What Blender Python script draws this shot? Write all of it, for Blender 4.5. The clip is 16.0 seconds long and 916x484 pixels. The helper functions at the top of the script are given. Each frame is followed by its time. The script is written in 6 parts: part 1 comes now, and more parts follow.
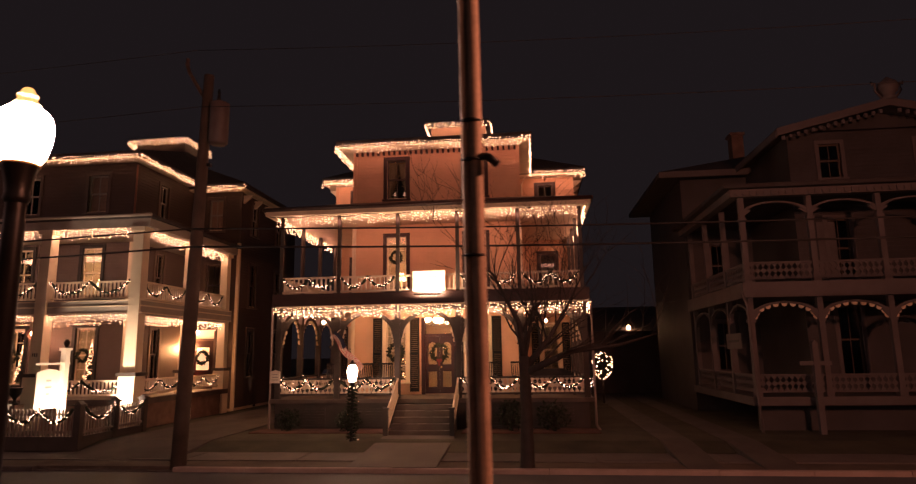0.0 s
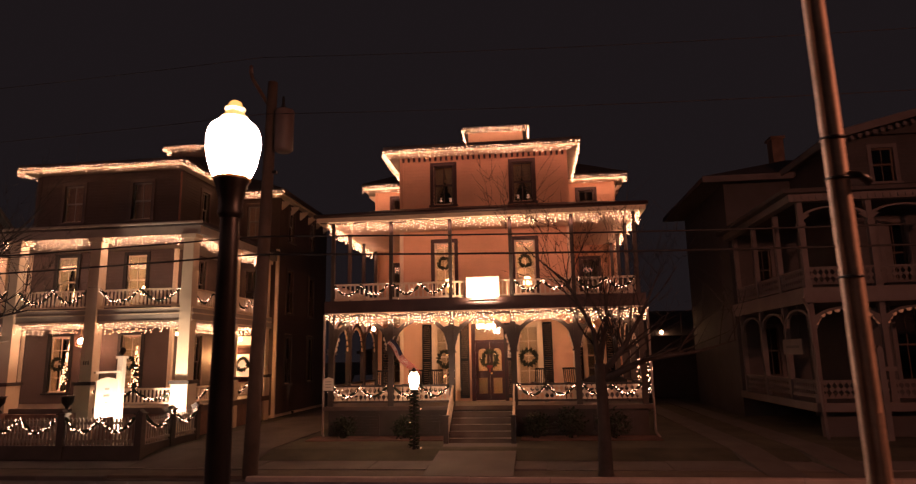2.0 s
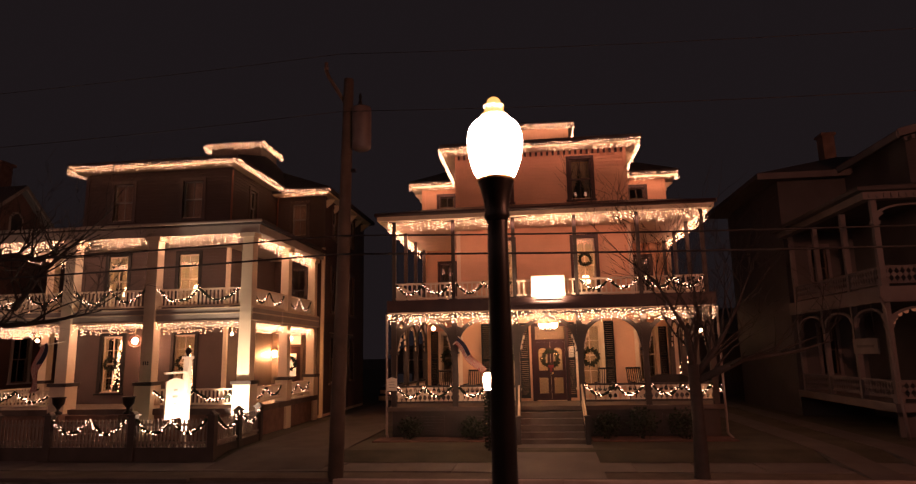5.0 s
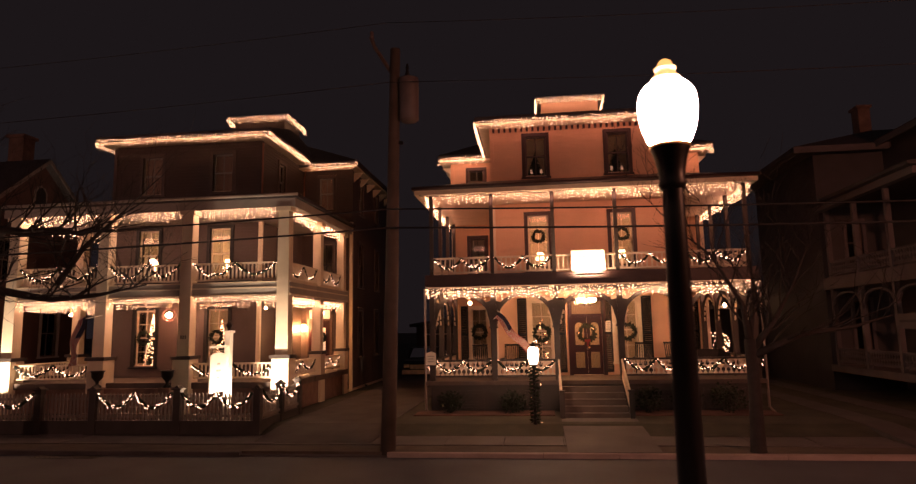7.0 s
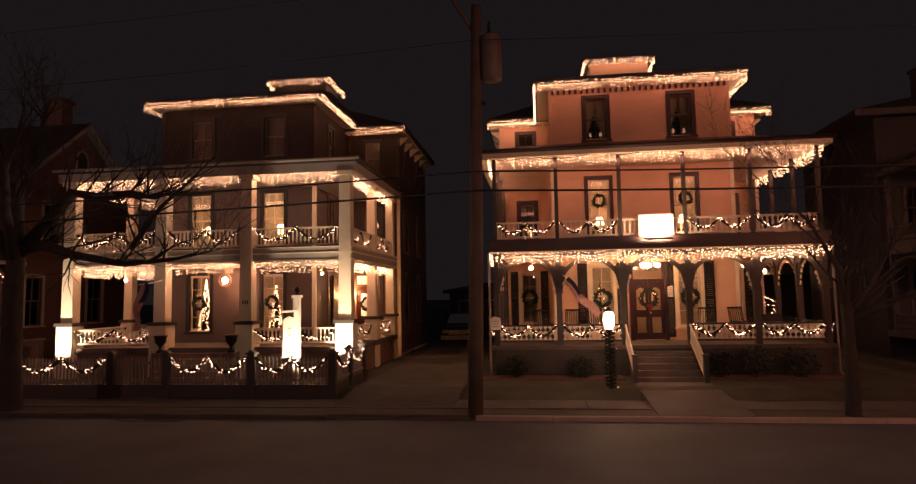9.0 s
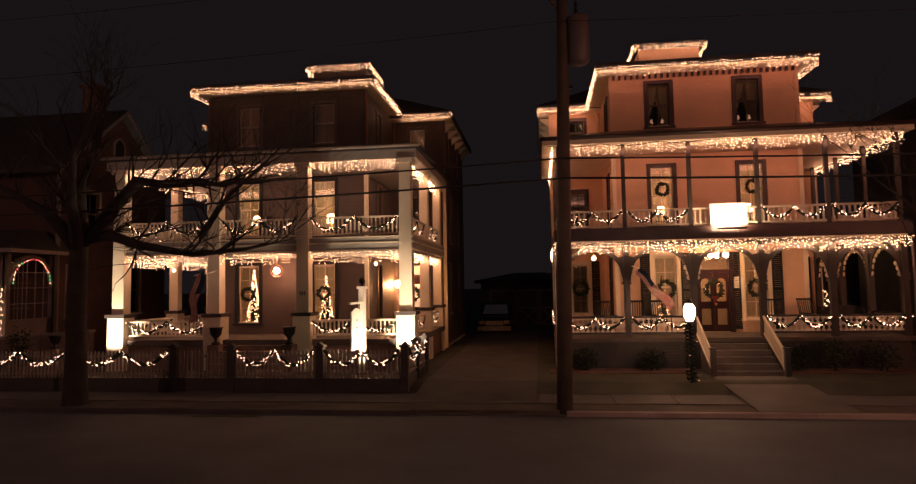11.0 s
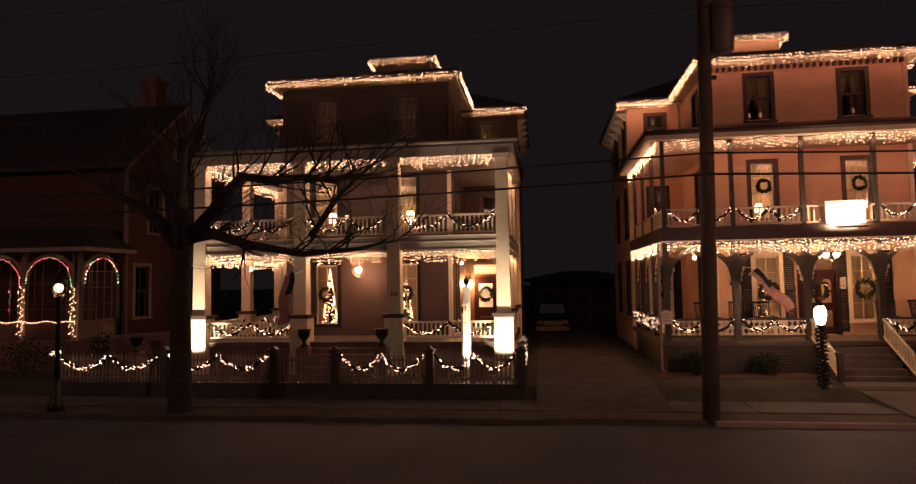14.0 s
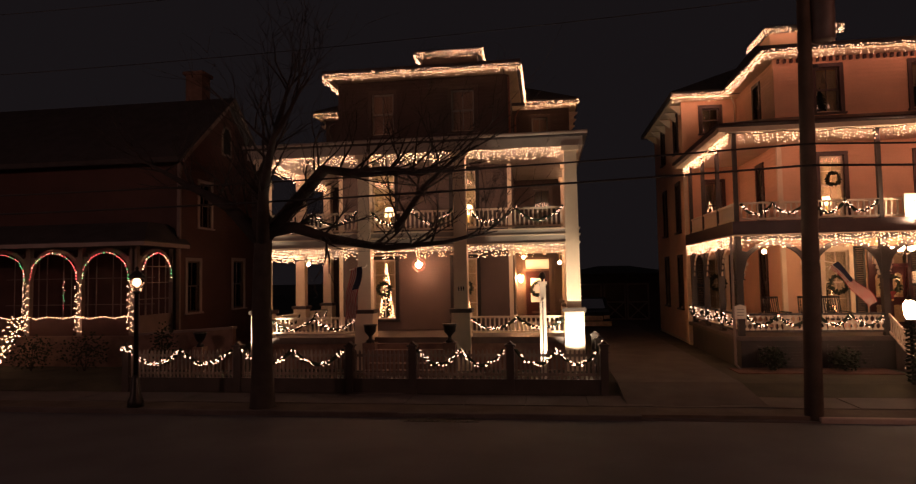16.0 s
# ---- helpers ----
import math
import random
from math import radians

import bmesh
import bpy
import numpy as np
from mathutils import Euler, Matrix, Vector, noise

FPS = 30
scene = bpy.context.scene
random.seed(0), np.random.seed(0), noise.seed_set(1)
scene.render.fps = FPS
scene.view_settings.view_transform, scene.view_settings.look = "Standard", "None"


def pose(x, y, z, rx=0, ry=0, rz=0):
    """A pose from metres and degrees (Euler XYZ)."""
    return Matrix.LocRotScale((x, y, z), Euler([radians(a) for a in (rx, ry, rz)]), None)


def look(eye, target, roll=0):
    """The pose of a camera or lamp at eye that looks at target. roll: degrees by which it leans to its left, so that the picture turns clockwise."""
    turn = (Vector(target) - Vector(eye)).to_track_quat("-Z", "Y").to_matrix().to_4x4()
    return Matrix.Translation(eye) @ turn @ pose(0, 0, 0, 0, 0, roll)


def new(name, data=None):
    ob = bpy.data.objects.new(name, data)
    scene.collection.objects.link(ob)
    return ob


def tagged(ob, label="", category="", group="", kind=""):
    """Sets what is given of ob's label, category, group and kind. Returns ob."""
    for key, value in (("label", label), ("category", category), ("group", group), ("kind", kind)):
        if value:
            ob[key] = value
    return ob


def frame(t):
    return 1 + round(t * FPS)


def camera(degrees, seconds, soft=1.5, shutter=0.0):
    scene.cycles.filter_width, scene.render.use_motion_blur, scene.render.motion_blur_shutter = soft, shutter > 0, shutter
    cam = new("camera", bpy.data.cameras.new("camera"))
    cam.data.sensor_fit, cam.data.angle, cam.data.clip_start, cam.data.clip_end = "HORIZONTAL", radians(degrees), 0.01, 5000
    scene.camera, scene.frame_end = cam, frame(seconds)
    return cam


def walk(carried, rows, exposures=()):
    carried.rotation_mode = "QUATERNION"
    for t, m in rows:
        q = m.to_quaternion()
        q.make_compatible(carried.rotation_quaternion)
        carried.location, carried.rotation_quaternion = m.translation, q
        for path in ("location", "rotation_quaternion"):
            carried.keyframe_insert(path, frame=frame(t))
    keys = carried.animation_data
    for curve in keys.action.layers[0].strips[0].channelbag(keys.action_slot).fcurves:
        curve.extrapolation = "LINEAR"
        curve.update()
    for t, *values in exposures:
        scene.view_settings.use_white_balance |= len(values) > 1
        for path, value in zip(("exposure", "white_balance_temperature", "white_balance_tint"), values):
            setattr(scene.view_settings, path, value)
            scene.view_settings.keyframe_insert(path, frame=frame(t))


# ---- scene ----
cam = camera(72.3, 16.0, 1.25, 0.6)
METRES, EYE, TILT, LEAN, TURN = 14.5, 2.9, 0.0, 0.0, 6.4
ROWS = [
    (0.0, 0.0, 0.0, 0.0, 0.15, 10.03, 0.82),
    (0.5, -0.0277, -0.0002, 0.0016, 0.26, 10.17, 0.86),
    (1.0, -0.0592, 0.001, 0.0042, 0.3, 10.24, 0.92),
    (1.5, -0.0897, 0.0024, 0.0072, 0.33, 10.28, 0.98),
    (2.0, -0.119, 0.0044, 0.0087, 0.38, 10.35, 1.02),
    (2.5, -0.1463, 0.0067, 0.0106, 0.42, 10.42, 1.02),
    (3.0, -0.172, 0.0086, 0.0121, 0.46, 10.45, 1.06),
    (3.5, -0.1953, 0.0111, 0.0138, 0.49, 10.49, 1.09),
    (6.0, -0.3046, 0.0234, 0.0189, 0.63, 9.19, 1.08),
    (6.5, -0.3249, 0.0271, 0.0191, 0.66, 8.52, 1.07),
    (7.0, -0.3478, 0.0312, 0.0188, 0.73, 7.83, 1.04),
    (7.5, -0.3767, 0.0356, 0.0165, 0.8, 7.11, 1.03),
    (8.0, -0.4109, 0.0388, 0.0154, 0.9, 6.38, 1.03),
    (8.5, -0.4491, 0.0411, 0.0154, 0.99, 5.65, 1.03),
    (9.0, -0.4889, 0.0472, 0.0156, 1.01, 4.9, 1.03),
    (11.5, -0.6648, 0.0921, 0.0236, 1.1, 3.93, 0.98),
    (12.0, -0.6978, 0.0993, 0.0254, 1.14, 4.01, 0.98),
    (12.5, -0.7306, 0.1071, 0.0277, 1.15, 3.93, 0.98),
    (13.0, -0.7642, 0.1165, 0.0301, 1.23, 3.85, 0.97),
    (13.5, -0.8012, 0.1254, 0.0326, 1.29, 3.74, 0.94),
    (14.0, -0.842, 0.1353, 0.0334, 1.34, 3.65, 0.94),
    (14.5, -0.8814, 0.1428, 0.0332, 1.4, 3.55, 0.96),
    (15.0, -0.9172, 0.147, 0.0333, 1.48, 3.45, 0.98),
    (15.5, -0.9524, 0.1487, 0.0325, 1.53, 3.36, 0.98),
    (16.0, -0.984, 0.1498, 0.0329, 1.62, 3.27, 0.99),
]
walk(cam, [(t, pose(0, 0, EYE, TILT, LEAN, TURN) @ pose(METRES * x, METRES * y, METRES * z, 90 + pitch, roll, yaw)) for t, x, y, z, yaw, pitch, roll in ROWS],
     [(0, 0.1, 6500, 28), (3.5, 0.12, 6500, 28), (7.0, 0.08, 6500, 27), (9.0, -0.02, 6400, 24), (12.5, -0.22, 6200, 18), (16.0, -0.22, 6200, 18)])


# ---- world and street light ----
world = bpy.data.worlds.new("night")
scene.world = world
world.use_nodes = True
bg = world.node_tree.nodes["Background"]
bg.inputs[0].default_value = (0.0098, 0.0078, 0.0081, 1)
bg.inputs[1].default_value = 1.0


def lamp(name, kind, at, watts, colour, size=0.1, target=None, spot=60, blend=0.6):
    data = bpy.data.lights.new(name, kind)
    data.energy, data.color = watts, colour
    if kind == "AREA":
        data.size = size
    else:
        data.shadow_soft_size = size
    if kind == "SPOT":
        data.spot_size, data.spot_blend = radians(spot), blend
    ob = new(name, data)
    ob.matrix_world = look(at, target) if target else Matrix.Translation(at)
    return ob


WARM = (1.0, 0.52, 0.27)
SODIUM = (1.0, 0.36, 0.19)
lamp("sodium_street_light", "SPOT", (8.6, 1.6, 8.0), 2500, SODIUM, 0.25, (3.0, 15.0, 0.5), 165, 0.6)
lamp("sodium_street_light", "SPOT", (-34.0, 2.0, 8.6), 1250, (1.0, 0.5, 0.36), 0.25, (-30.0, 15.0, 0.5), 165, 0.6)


# ---- materials ----
def material(name, colour, rough=0.6, var=0.25, scale=3.0, bump=0.0, metal=0.0, fine=40.0):
    m = bpy.data.materials.new(name)
    m.use_nodes = True
    n, l = m.node_tree.nodes, m.node_tree.links
    b = n["Principled BSDF"]
    b.inputs["Roughness"].default_value, b.inputs["Metallic"].default_value = rough, metal
    tc = n.new("ShaderNodeTexCoord")
    big, small = n.new("ShaderNodeTexNoise"), n.new("ShaderNodeTexNoise")
    big.inputs["Scale"].default_value, big.inputs["Detail"].default_value = scale, 6
    small.inputs["Scale"].default_value, small.inputs["Detail"].default_value = fine, 3
    mix = n.new("ShaderNodeMix")
    mix.data_type = "RGBA"
    mix.inputs["A"].default_value = (*[c * (1 - var) for c in colour], 1)
    mix.inputs["B"].default_value = (*[min(1, c * (1 + var)) for c in colour], 1)
    add = n.new("ShaderNodeMath")
    add.operation = "MULTIPLY_ADD"
    add.inputs[1].default_value = 0.35
    l.new(tc.outputs["Object"], big.inputs["Vector"]), l.new(tc.outputs["Object"], small.inputs["Vector"])
    l.new(small.outputs[0], add.inputs[0]), l.new(big.outputs[0], add.inputs[2])
    rm = n.new("ShaderNodeMapRange")
    rm.inputs[1].default_value, rm.inputs[2].default_value = 0.4, 0.95
    l.new(add.outputs[0], rm.inputs[0]), l.new(rm.outputs[0], mix.inputs["Factor"])
    l.new(mix.outputs["Result"], b.inputs["Base Color"])
    if bump:
        bp = n.new("ShaderNodeBump")
        bp.inputs["Strength"].default_value, bp.inputs["Distance"].default_value = bump, 0.02
        l.new(add.outputs[0], bp.inputs["Height"]), l.new(bp.outputs[0], b.inputs["Normal"])
    return m


def glow(name, colour, strength):
    m = bpy.data.materials.new(name)
    m.use_nodes = True
    n = m.node_tree.nodes
    b = n["Principled BSDF"]
    b.inputs["Base Color"].default_value = (0.8, 0.75, 0.65, 1)
    b.inputs["Emission Color"].default_value = (*colour, 1)
    b.inputs["Emission Strength"].default_value = strength
    return m


def glass_material(name, tint, rough=0.02):
    m = bpy.data.materials.new(name)
    m.use_nodes = True
    n, l = m.node_tree.nodes, m.node_tree.links
    tr, gl, fr, mx = (n.new("ShaderNodeBsdfTransparent"), n.new("ShaderNodeBsdfGlossy"), n.new("ShaderNodeFresnel"), n.new("ShaderNodeMixShader"))
    tr.inputs[0].default_value = (*tint, 1)
    gl.inputs["Roughness"].default_value = rough
    fr.inputs[0].default_value = 1.5
    l.new(fr.outputs[0], mx.inputs[0]), l.new(tr.outputs[0], mx.inputs[1]), l.new(gl.outputs[0], mx.inputs[2])
    l.new(mx.outputs[0], n["Material Output"].inputs[0])
    return m


CREAM = material("cream_siding", (0.70, 0.43, 0.27), 0.55, 0.14, 0.8, 0.15)
CREAM_TRIM = material("cream_trim", (0.72, 0.60, 0.44), 0.5, 0.12, 2.0)
TAUPE = material("taupe_siding", (0.08, 0.056, 0.047), 0.6, 0.2, 0.8, 0.15)
TAUPE_TRIM = material("grey_trim", (0.36, 0.33, 0.28), 0.55, 0.15, 2.0)
COLUMN = material("cream_column", (0.72, 0.62, 0.45), 0.5, 0.12, 1.5)
MAROON = material("dark_maroon_paint", (0.045, 0.022, 0.018), 0.45, 0.3, 2.0)
DKGREEN = material("dark_grey_green_paint", (0.052, 0.042, 0.035), 0.5, 0.25, 2.0)
SASH = material("sash_paint", (0.10, 0.07, 0.055), 0.45, 0.2, 3.0)
ROOF = material("dark_roofing", (0.055, 0.048, 0.048), 0.85, 0.3, 2.0, 0.4)
DECKW = material("porch_boards", (0.11, 0.085, 0.07), 0.6, 0.3, 2.5, 0.2)
DOORRED = material("dark_red_door", (0.026, 0.004, 0.004), 0.35, 0.3, 3.0)
PLASTER = material("room_plaster", (0.62, 0.5, 0.36), 0.8, 0.1, 1.5)
CURTAIN = material("sheer_curtain", (0.8, 0.72, 0.58), 0.9, 0.1, 6.0)
BRICK = material("foundation_brick", (0.19, 0.12, 0.09), 0.85, 0.35, 3.0, 0.5)
ASPHALT = material("asphalt", (0.082, 0.085, 0.098), 0.75, 0.3, 0.6, 0.4, fine=60)
# darker concrete for the driveways and the dim west end of the kerb
DARKPATH = material("dark_concrete", (0.08, 0.068, 0.064), 0.9, 0.35, 1.2, 0.4)
CONCRETE = material("concrete", (0.112, 0.096, 0.092), 0.85, 0.28, 0.9, 0.3)
KERB = material("kerb_stone", (0.34, 0.26, 0.23), 0.8, 0.25, 1.5, 0.3)
MULCH = material("red_mulch", (0.12, 0.058, 0.045), 0.95, 0.45, 2.5, 0.9)
LAWN = material("winter_lawn", (0.048, 0.046, 0.03), 0.95, 0.5, 1.2, 0.8)
SOIL = material("soil", (0.09, 0.07, 0.055), 0.95, 0.4, 1.5, 0.7)
BARK = material("bark", (0.034, 0.027, 0.023), 0.9, 0.4, 4.0, 0.8)
POLEWOOD = material("pole_wood", (0.10, 0.07, 0.05), 0.85, 0.35, 2.0, 0.5)
STEEL = material("galvanised_steel", (0.62, 0.45, 0.31), 0.6, 0.3, 5.0, 0.15, 0.1)
IRON = material("black_iron", (0.02, 0.018, 0.016), 0.4, 0.3, 5.0, 0.1, 0.3)
BRASS = material("gilded_metal", (0.85, 0.58, 0.2), 0.4, 0.15, 5.0, 0.0, 0.2)
GREENERY = material("garland_green", (0.022, 0.032, 0.016), 0.9, 0.5, 20.0, 0.6)
CABLE = material("cable_black", (0.02, 0.018, 0.018), 0.7, 0.2, 3.0)
CANM = material("transformer_paint", (0.12, 0.085, 0.075), 0.5, 0.25, 3.0)
GHTRIM = material("dim_brown_trim", (0.2, 0.15, 0.125), 0.6, 0.2, 2.0)
BLACKP = material("black_shutter_paint", (0.009, 0.008, 0.007), 0.6, 0.3, 5.0)
FENCEP = material("fence_paint", (0.2, 0.165, 0.135), 0.6, 0.25, 2.0)
WHITEP = material("white_paint", (0.78, 0.72, 0.6), 0.5, 0.1, 2.0)
OLDWHITE = material("weathered_white", (0.32, 0.26, 0.235), 0.6, 0.18, 1.5)
# Trim and siding darkened: the unlit house's dimness is put into these paints.
RTRIM = material("dimmed_trim", (0.118, 0.102, 0.104), 0.65, 0.22, 1.5)
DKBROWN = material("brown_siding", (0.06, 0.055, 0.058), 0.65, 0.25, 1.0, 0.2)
REDWALL = material("red_brown_siding", (0.085, 0.04, 0.032), 0.7, 0.25, 1.0, 0.2)
FLAGR = material("flag_red", (0.3, 0.014, 0.014), 0.8, 0.15, 8.0)
FLAGW = material("flag_white", (0.5, 0.44, 0.38), 0.8, 0.1, 8.0)
FLAGB = material("flag_blue", (0.012, 0.015, 0.04), 0.8, 0.15, 8.0)
BLINDC = material("blind_cloth", (0.5, 0.36, 0.29), 0.9, 0.1, 3.0)
COPPER = material("copper_pipe", (0.28, 0.12, 0.08), 0.5, 0.2, 4.0, 0.1, 0.3)
RIBBON = material("red_ribbon", (0.16, 0.015, 0.015), 0.5, 0.2, 8.0)
GLASS = glass_material("window_glass", (0.88, 0.86, 0.82))
BULB = glow("warm_bulb", (1.0, 0.50, 0.24), 13)
PALEBULB = glow("pale_warm_bulb", (1.0, 0.56, 0.34), 10)
BULBR, BULBG = glow("red_bulb", (1.0, 0.08, 0.08), 6), glow("green_bulb", (0.1, 0.9, 0.25), 4)
GLOBE = glow("lit_globe", (1.0, 0.68, 0.52), 190)
SMALLGLOBE = glow("small_lit_globe", (1.0, 0.6, 0.34), 75)
DIMGLOW = glow("lit_door_glass", (1.0, 0.6, 0.3), 0.7)
CANDLE = glow("candle_shade", (1.0, 0.5, 0.3), 0.5)
FINIAL = glow("lit_glass_finial", (1.0, 0.5, 0.12), 1.3)
FROSTED = glow("frosted_lantern_glass", (1.0, 0.52, 0.26), 6.0)
SHADE = glow("lamp_shade", (1.0, 0.62, 0.3), 14)
LANTERN = glow("lantern_glow", (1.0, 0.52, 0.23), 90)


def sheer(name, colour):
    m = bpy.data.materials.new(name)
    m.use_nodes = True
    n, l = m.node_tree.nodes, m.node_tree.links
    a, b, mx = n.new("ShaderNodeBsdfDiffuse"), n.new("ShaderNodeBsdfTranslucent"), n.new("ShaderNodeMixShader")
    wv = n.new("ShaderNodeTexNoise")
    wv.inputs["Scale"].default_value = 14
    ramp = n.new("ShaderNodeMix")
    ramp.data_type = "RGBA"
    ramp.inputs["A"].default_value, ramp.inputs["B"].default_value = (*[c * 0.75 for c in colour], 1), (*colour, 1)
    l.new(wv.outputs[0], ramp.inputs["Factor"])
    l.new(ramp.outputs["Result"], a.inputs[0]), l.new(ramp.outputs["Result"], b.inputs[0])
    mx.inputs[0].default_value = 0.55
    l.new(a.outputs[0], mx.inputs[1]), l.new(b.outputs[0], mx.inputs[2]), l.new(mx.outputs[0], n["Material Output"].inputs[0])
    return m


LACE = sheer("lace_curtain", (0.8, 0.7, 0.52))


# ---- mesh builder ----
ORG = {}


class Build:
    def __init__(self):
        self.v, self.f, self.s = [], [], []

    def poly(self, verts, faces, smooth=False):
        k = len(self.v)
        self.v += [tuple(p) for p in verts]
        self.f += [tuple(i + k for i in f) for f in faces]
        self.s += [smooth] * len(faces)
        return self

    def box(self, x0, x1, y0, y1, z0, z1):
        x0, x1 = min(x0, x1), max(x0, x1)
        y0, y1 = min(y0, y1), max(y0, y1)
        z0, z1 = min(z0, z1), max(z0, z1)
        p = [(x, y, z) for z in (z0, z1) for x, y in ((x0, y0), (x1, y0), (x1, y1), (x0, y1))]
        return self.poly(p, [(3, 2, 1, 0), (4, 5, 6, 7), (0, 1, 5, 4), (1, 2, 6, 5), (2, 3, 7, 6), (3, 0, 4, 7)])

    def prism(self, outline, axis, a, b):
        """outline: 2D points counter-clockwise; axis 'y' extrudes (x, z) outlines, 'x' (y, z), 'z' (x, y)."""
        put = {"y": lambda p, d: (p[0], d, p[1]), "x": lambda p, d: (d, p[0], p[1]), "z": lambda p, d: (p[0], p[1], d)}[axis]
        n = len(outline)
        v = [put(p, a) for p in outline] + [put(p, b) for p in outline]
        f = [tuple(range(n)), tuple(range(2 * n - 1, n - 1, -1))] + [(i, i + n, (i + 1) % n + n, (i + 1) % n) for i in range(n)]
        return self.poly(v, f)

    def tube(self, pts, rad, n=8, smooth=True):
        rings = []
        for i, p in enumerate(pts):
            p = Vector(p)
            d = (Vector(pts[min(i + 1, len(pts) - 1)]) - Vector(pts[max(i - 1, 0)])).normalized()
            u = d.cross(Vector((0, 0, 1)) if abs(d.z) < 0.95 else Vector((1, 0, 0))).normalized()
            w = u.cross(d)
            r = rad[i] if isinstance(rad, (list, tuple)) else rad
            rings += [p + r * (math.cos(2 * math.pi * k / n) * u + math.sin(2 * math.pi * k / n) * w) for k in range(n)]
        m = len(pts)
        f = [(i * n + k, i * n + (k + 1) % n, (i + 1) * n + (k + 1) % n, (i + 1) * n + k) for i in range(m - 1) for k in range(n)]
        f += [tuple(range(n))[::-1], tuple((m - 1) * n + k for k in range(n))]
        return self.poly(rings, f, smooth)

    def lathe(self, x, y, prof, n=20, smooth=True):
        """prof: (radius, z) from bottom to top."""
        v = [(x + r * math.cos(2 * math.pi * k / n), y + r * math.sin(2 * math.pi * k / n), z) for r, z in prof for k in range(n)]
        m = len(prof)
        f = [(i * n + k, i * n + (k + 1) % n, (i + 1) * n + (k + 1) % n, (i + 1) * n + k) for i in range(m - 1) for k in range(n)]
        f += [tuple(range(n))[::-1], tuple((m - 1) * n + k for k in range(n))]
        return self.poly(v, f, smooth)

    def bead(self, p, r):
        x, y, z = p
        return self.poly([(x + r, y, z), (x, y + r, z), (x - r, y, z), (x, y - r, z), (x, y, z + r), (x, y, z - r)],
                         [(0, 1, 4), (1, 2, 4), (2, 3, 4), (3, 0, 4), (1, 0, 5), (2, 1, 5), (3, 2, 5), (0, 3, 5)], True)


def part(name, b, mat, parent=None, label="", at=None, kind=""):
    base = Vector(at) if at is not None else (ORG[parent] if parent else Vector(b.v[0]))
    me = bpy.data.meshes.new(name)
    me.from_pydata([(p[0] - base.x, p[1] - base.y, p[2] - base.z) for p in b.v], [], b.f)
    me.polygons.foreach_set("use_smooth", b.s)
    if name == "wall":
        bm = bmesh.new()
        bm.from_mesh(me)
        bmesh.ops.remove_doubles(bm, verts=bm.verts, dist=0.001)
        bm.to_mesh(me)
        bm.free()
    me.materials.append(mat)
    me.update()
    ob = new(name, me)
    ORG[ob] = base
    if parent:
        ob.parent, ob.location = parent, base - ORG[parent]
    else:
        ob.location = base
    return tagged(ob, label, kind=kind)


def thing(name, at, label, category, group="", kind=""):
    ob = new(name)
    ob.location = at
    ORG[ob] = Vector(at)
    return tagged(ob, label, category, group, kind)


def box_part(name, mat, parent, *dims, label=""):
    return part(name, Build().box(*dims), mat, parent, label)


def structure(name, b, mat, label, category):
    return tagged(part(name, b, mat), label, category, kind="structure")


# ---- ground ----
structure("ground", Build().box(-500, 500, -400, 500, -0.6, 0.05), SOIL, "dark bare soil reaching into the night", "ground")
structure("road", Build().box(-300, 300, 4.9, 15.0, -0.2, 0.16), ASPHALT, "dark worn asphalt street at night", "road")
structure("pavement_near", Build().box(-300, 300, -3, 4.9, -0.2, 0.26), CONCRETE, "concrete pavement on the near side", "pavement")
structure("verge", Build().box(-300, 300, 15.16, 15.95, -0.2, 0.265), SOIL, "dark strip of bare verge beside the kerb", "verge")
structure("lawn", Build().poly([(-300, 17.2, 0.30), (300, 17.2, 0.30), (-300, 18.2, 0.47), (300, 18.2, 0.47), (-300, 120, 0.47), (300, 120, 0.47)], [(0, 1, 3, 2), (2, 3, 5, 4)]), LAWN, "dark winter lawn in front of the houses", "lawn")


def slab(name, x0, x1, y0, z0, y1, z1, mat, label, cat="path"):
    return structure(name, Build().prism([(y0, z0 - 0.25), (y1, z1 - 0.25), (y1, z1), (y0, z0)], "x", x0, x1), mat, label, cat)


slab("garden_path", -4.45, -2.3, 15.16, 0.275, 19.1, 0.50, CONCRETE, "pale concrete path to the porch steps")
slab("garden_path_west", -19.7, -18.3, 17.2, 0.31, 19.0, 0.50, CONCRETE, "concrete path behind the garden gate")
slab("driveway_west", -12.6, -9.4, 15.02, 0.185, 18.2, 0.49, DARKPATH, "dim concrete driveway between the two houses", "driveway")
slab("driveway_back", -12.6, -9.4, 18.2, 0.49, 42, 0.49, DARKPATH, "dim concrete driveway between the two houses", "driveway")
for x0, x1 in ((3.4, 4.2), (5.1, 5.9)):
    slab("driveway_strip_back", x0, x1, 18.2, 0.49, 37, 0.49, DARKPATH, "long concrete wheel strip of a driveway", "driveway")
slab("driveway_east", 3.4, 4.2, 15.16, 0.28, 18.2, 0.49, DARKPATH, "concrete wheel strip of a driveway", "driveway")
slab("driveway_strip", 5.1, 5.9, 15.16, 0.28, 18.2, 0.49, DARKPATH, "concrete wheel strip of a driveway", "driveway")
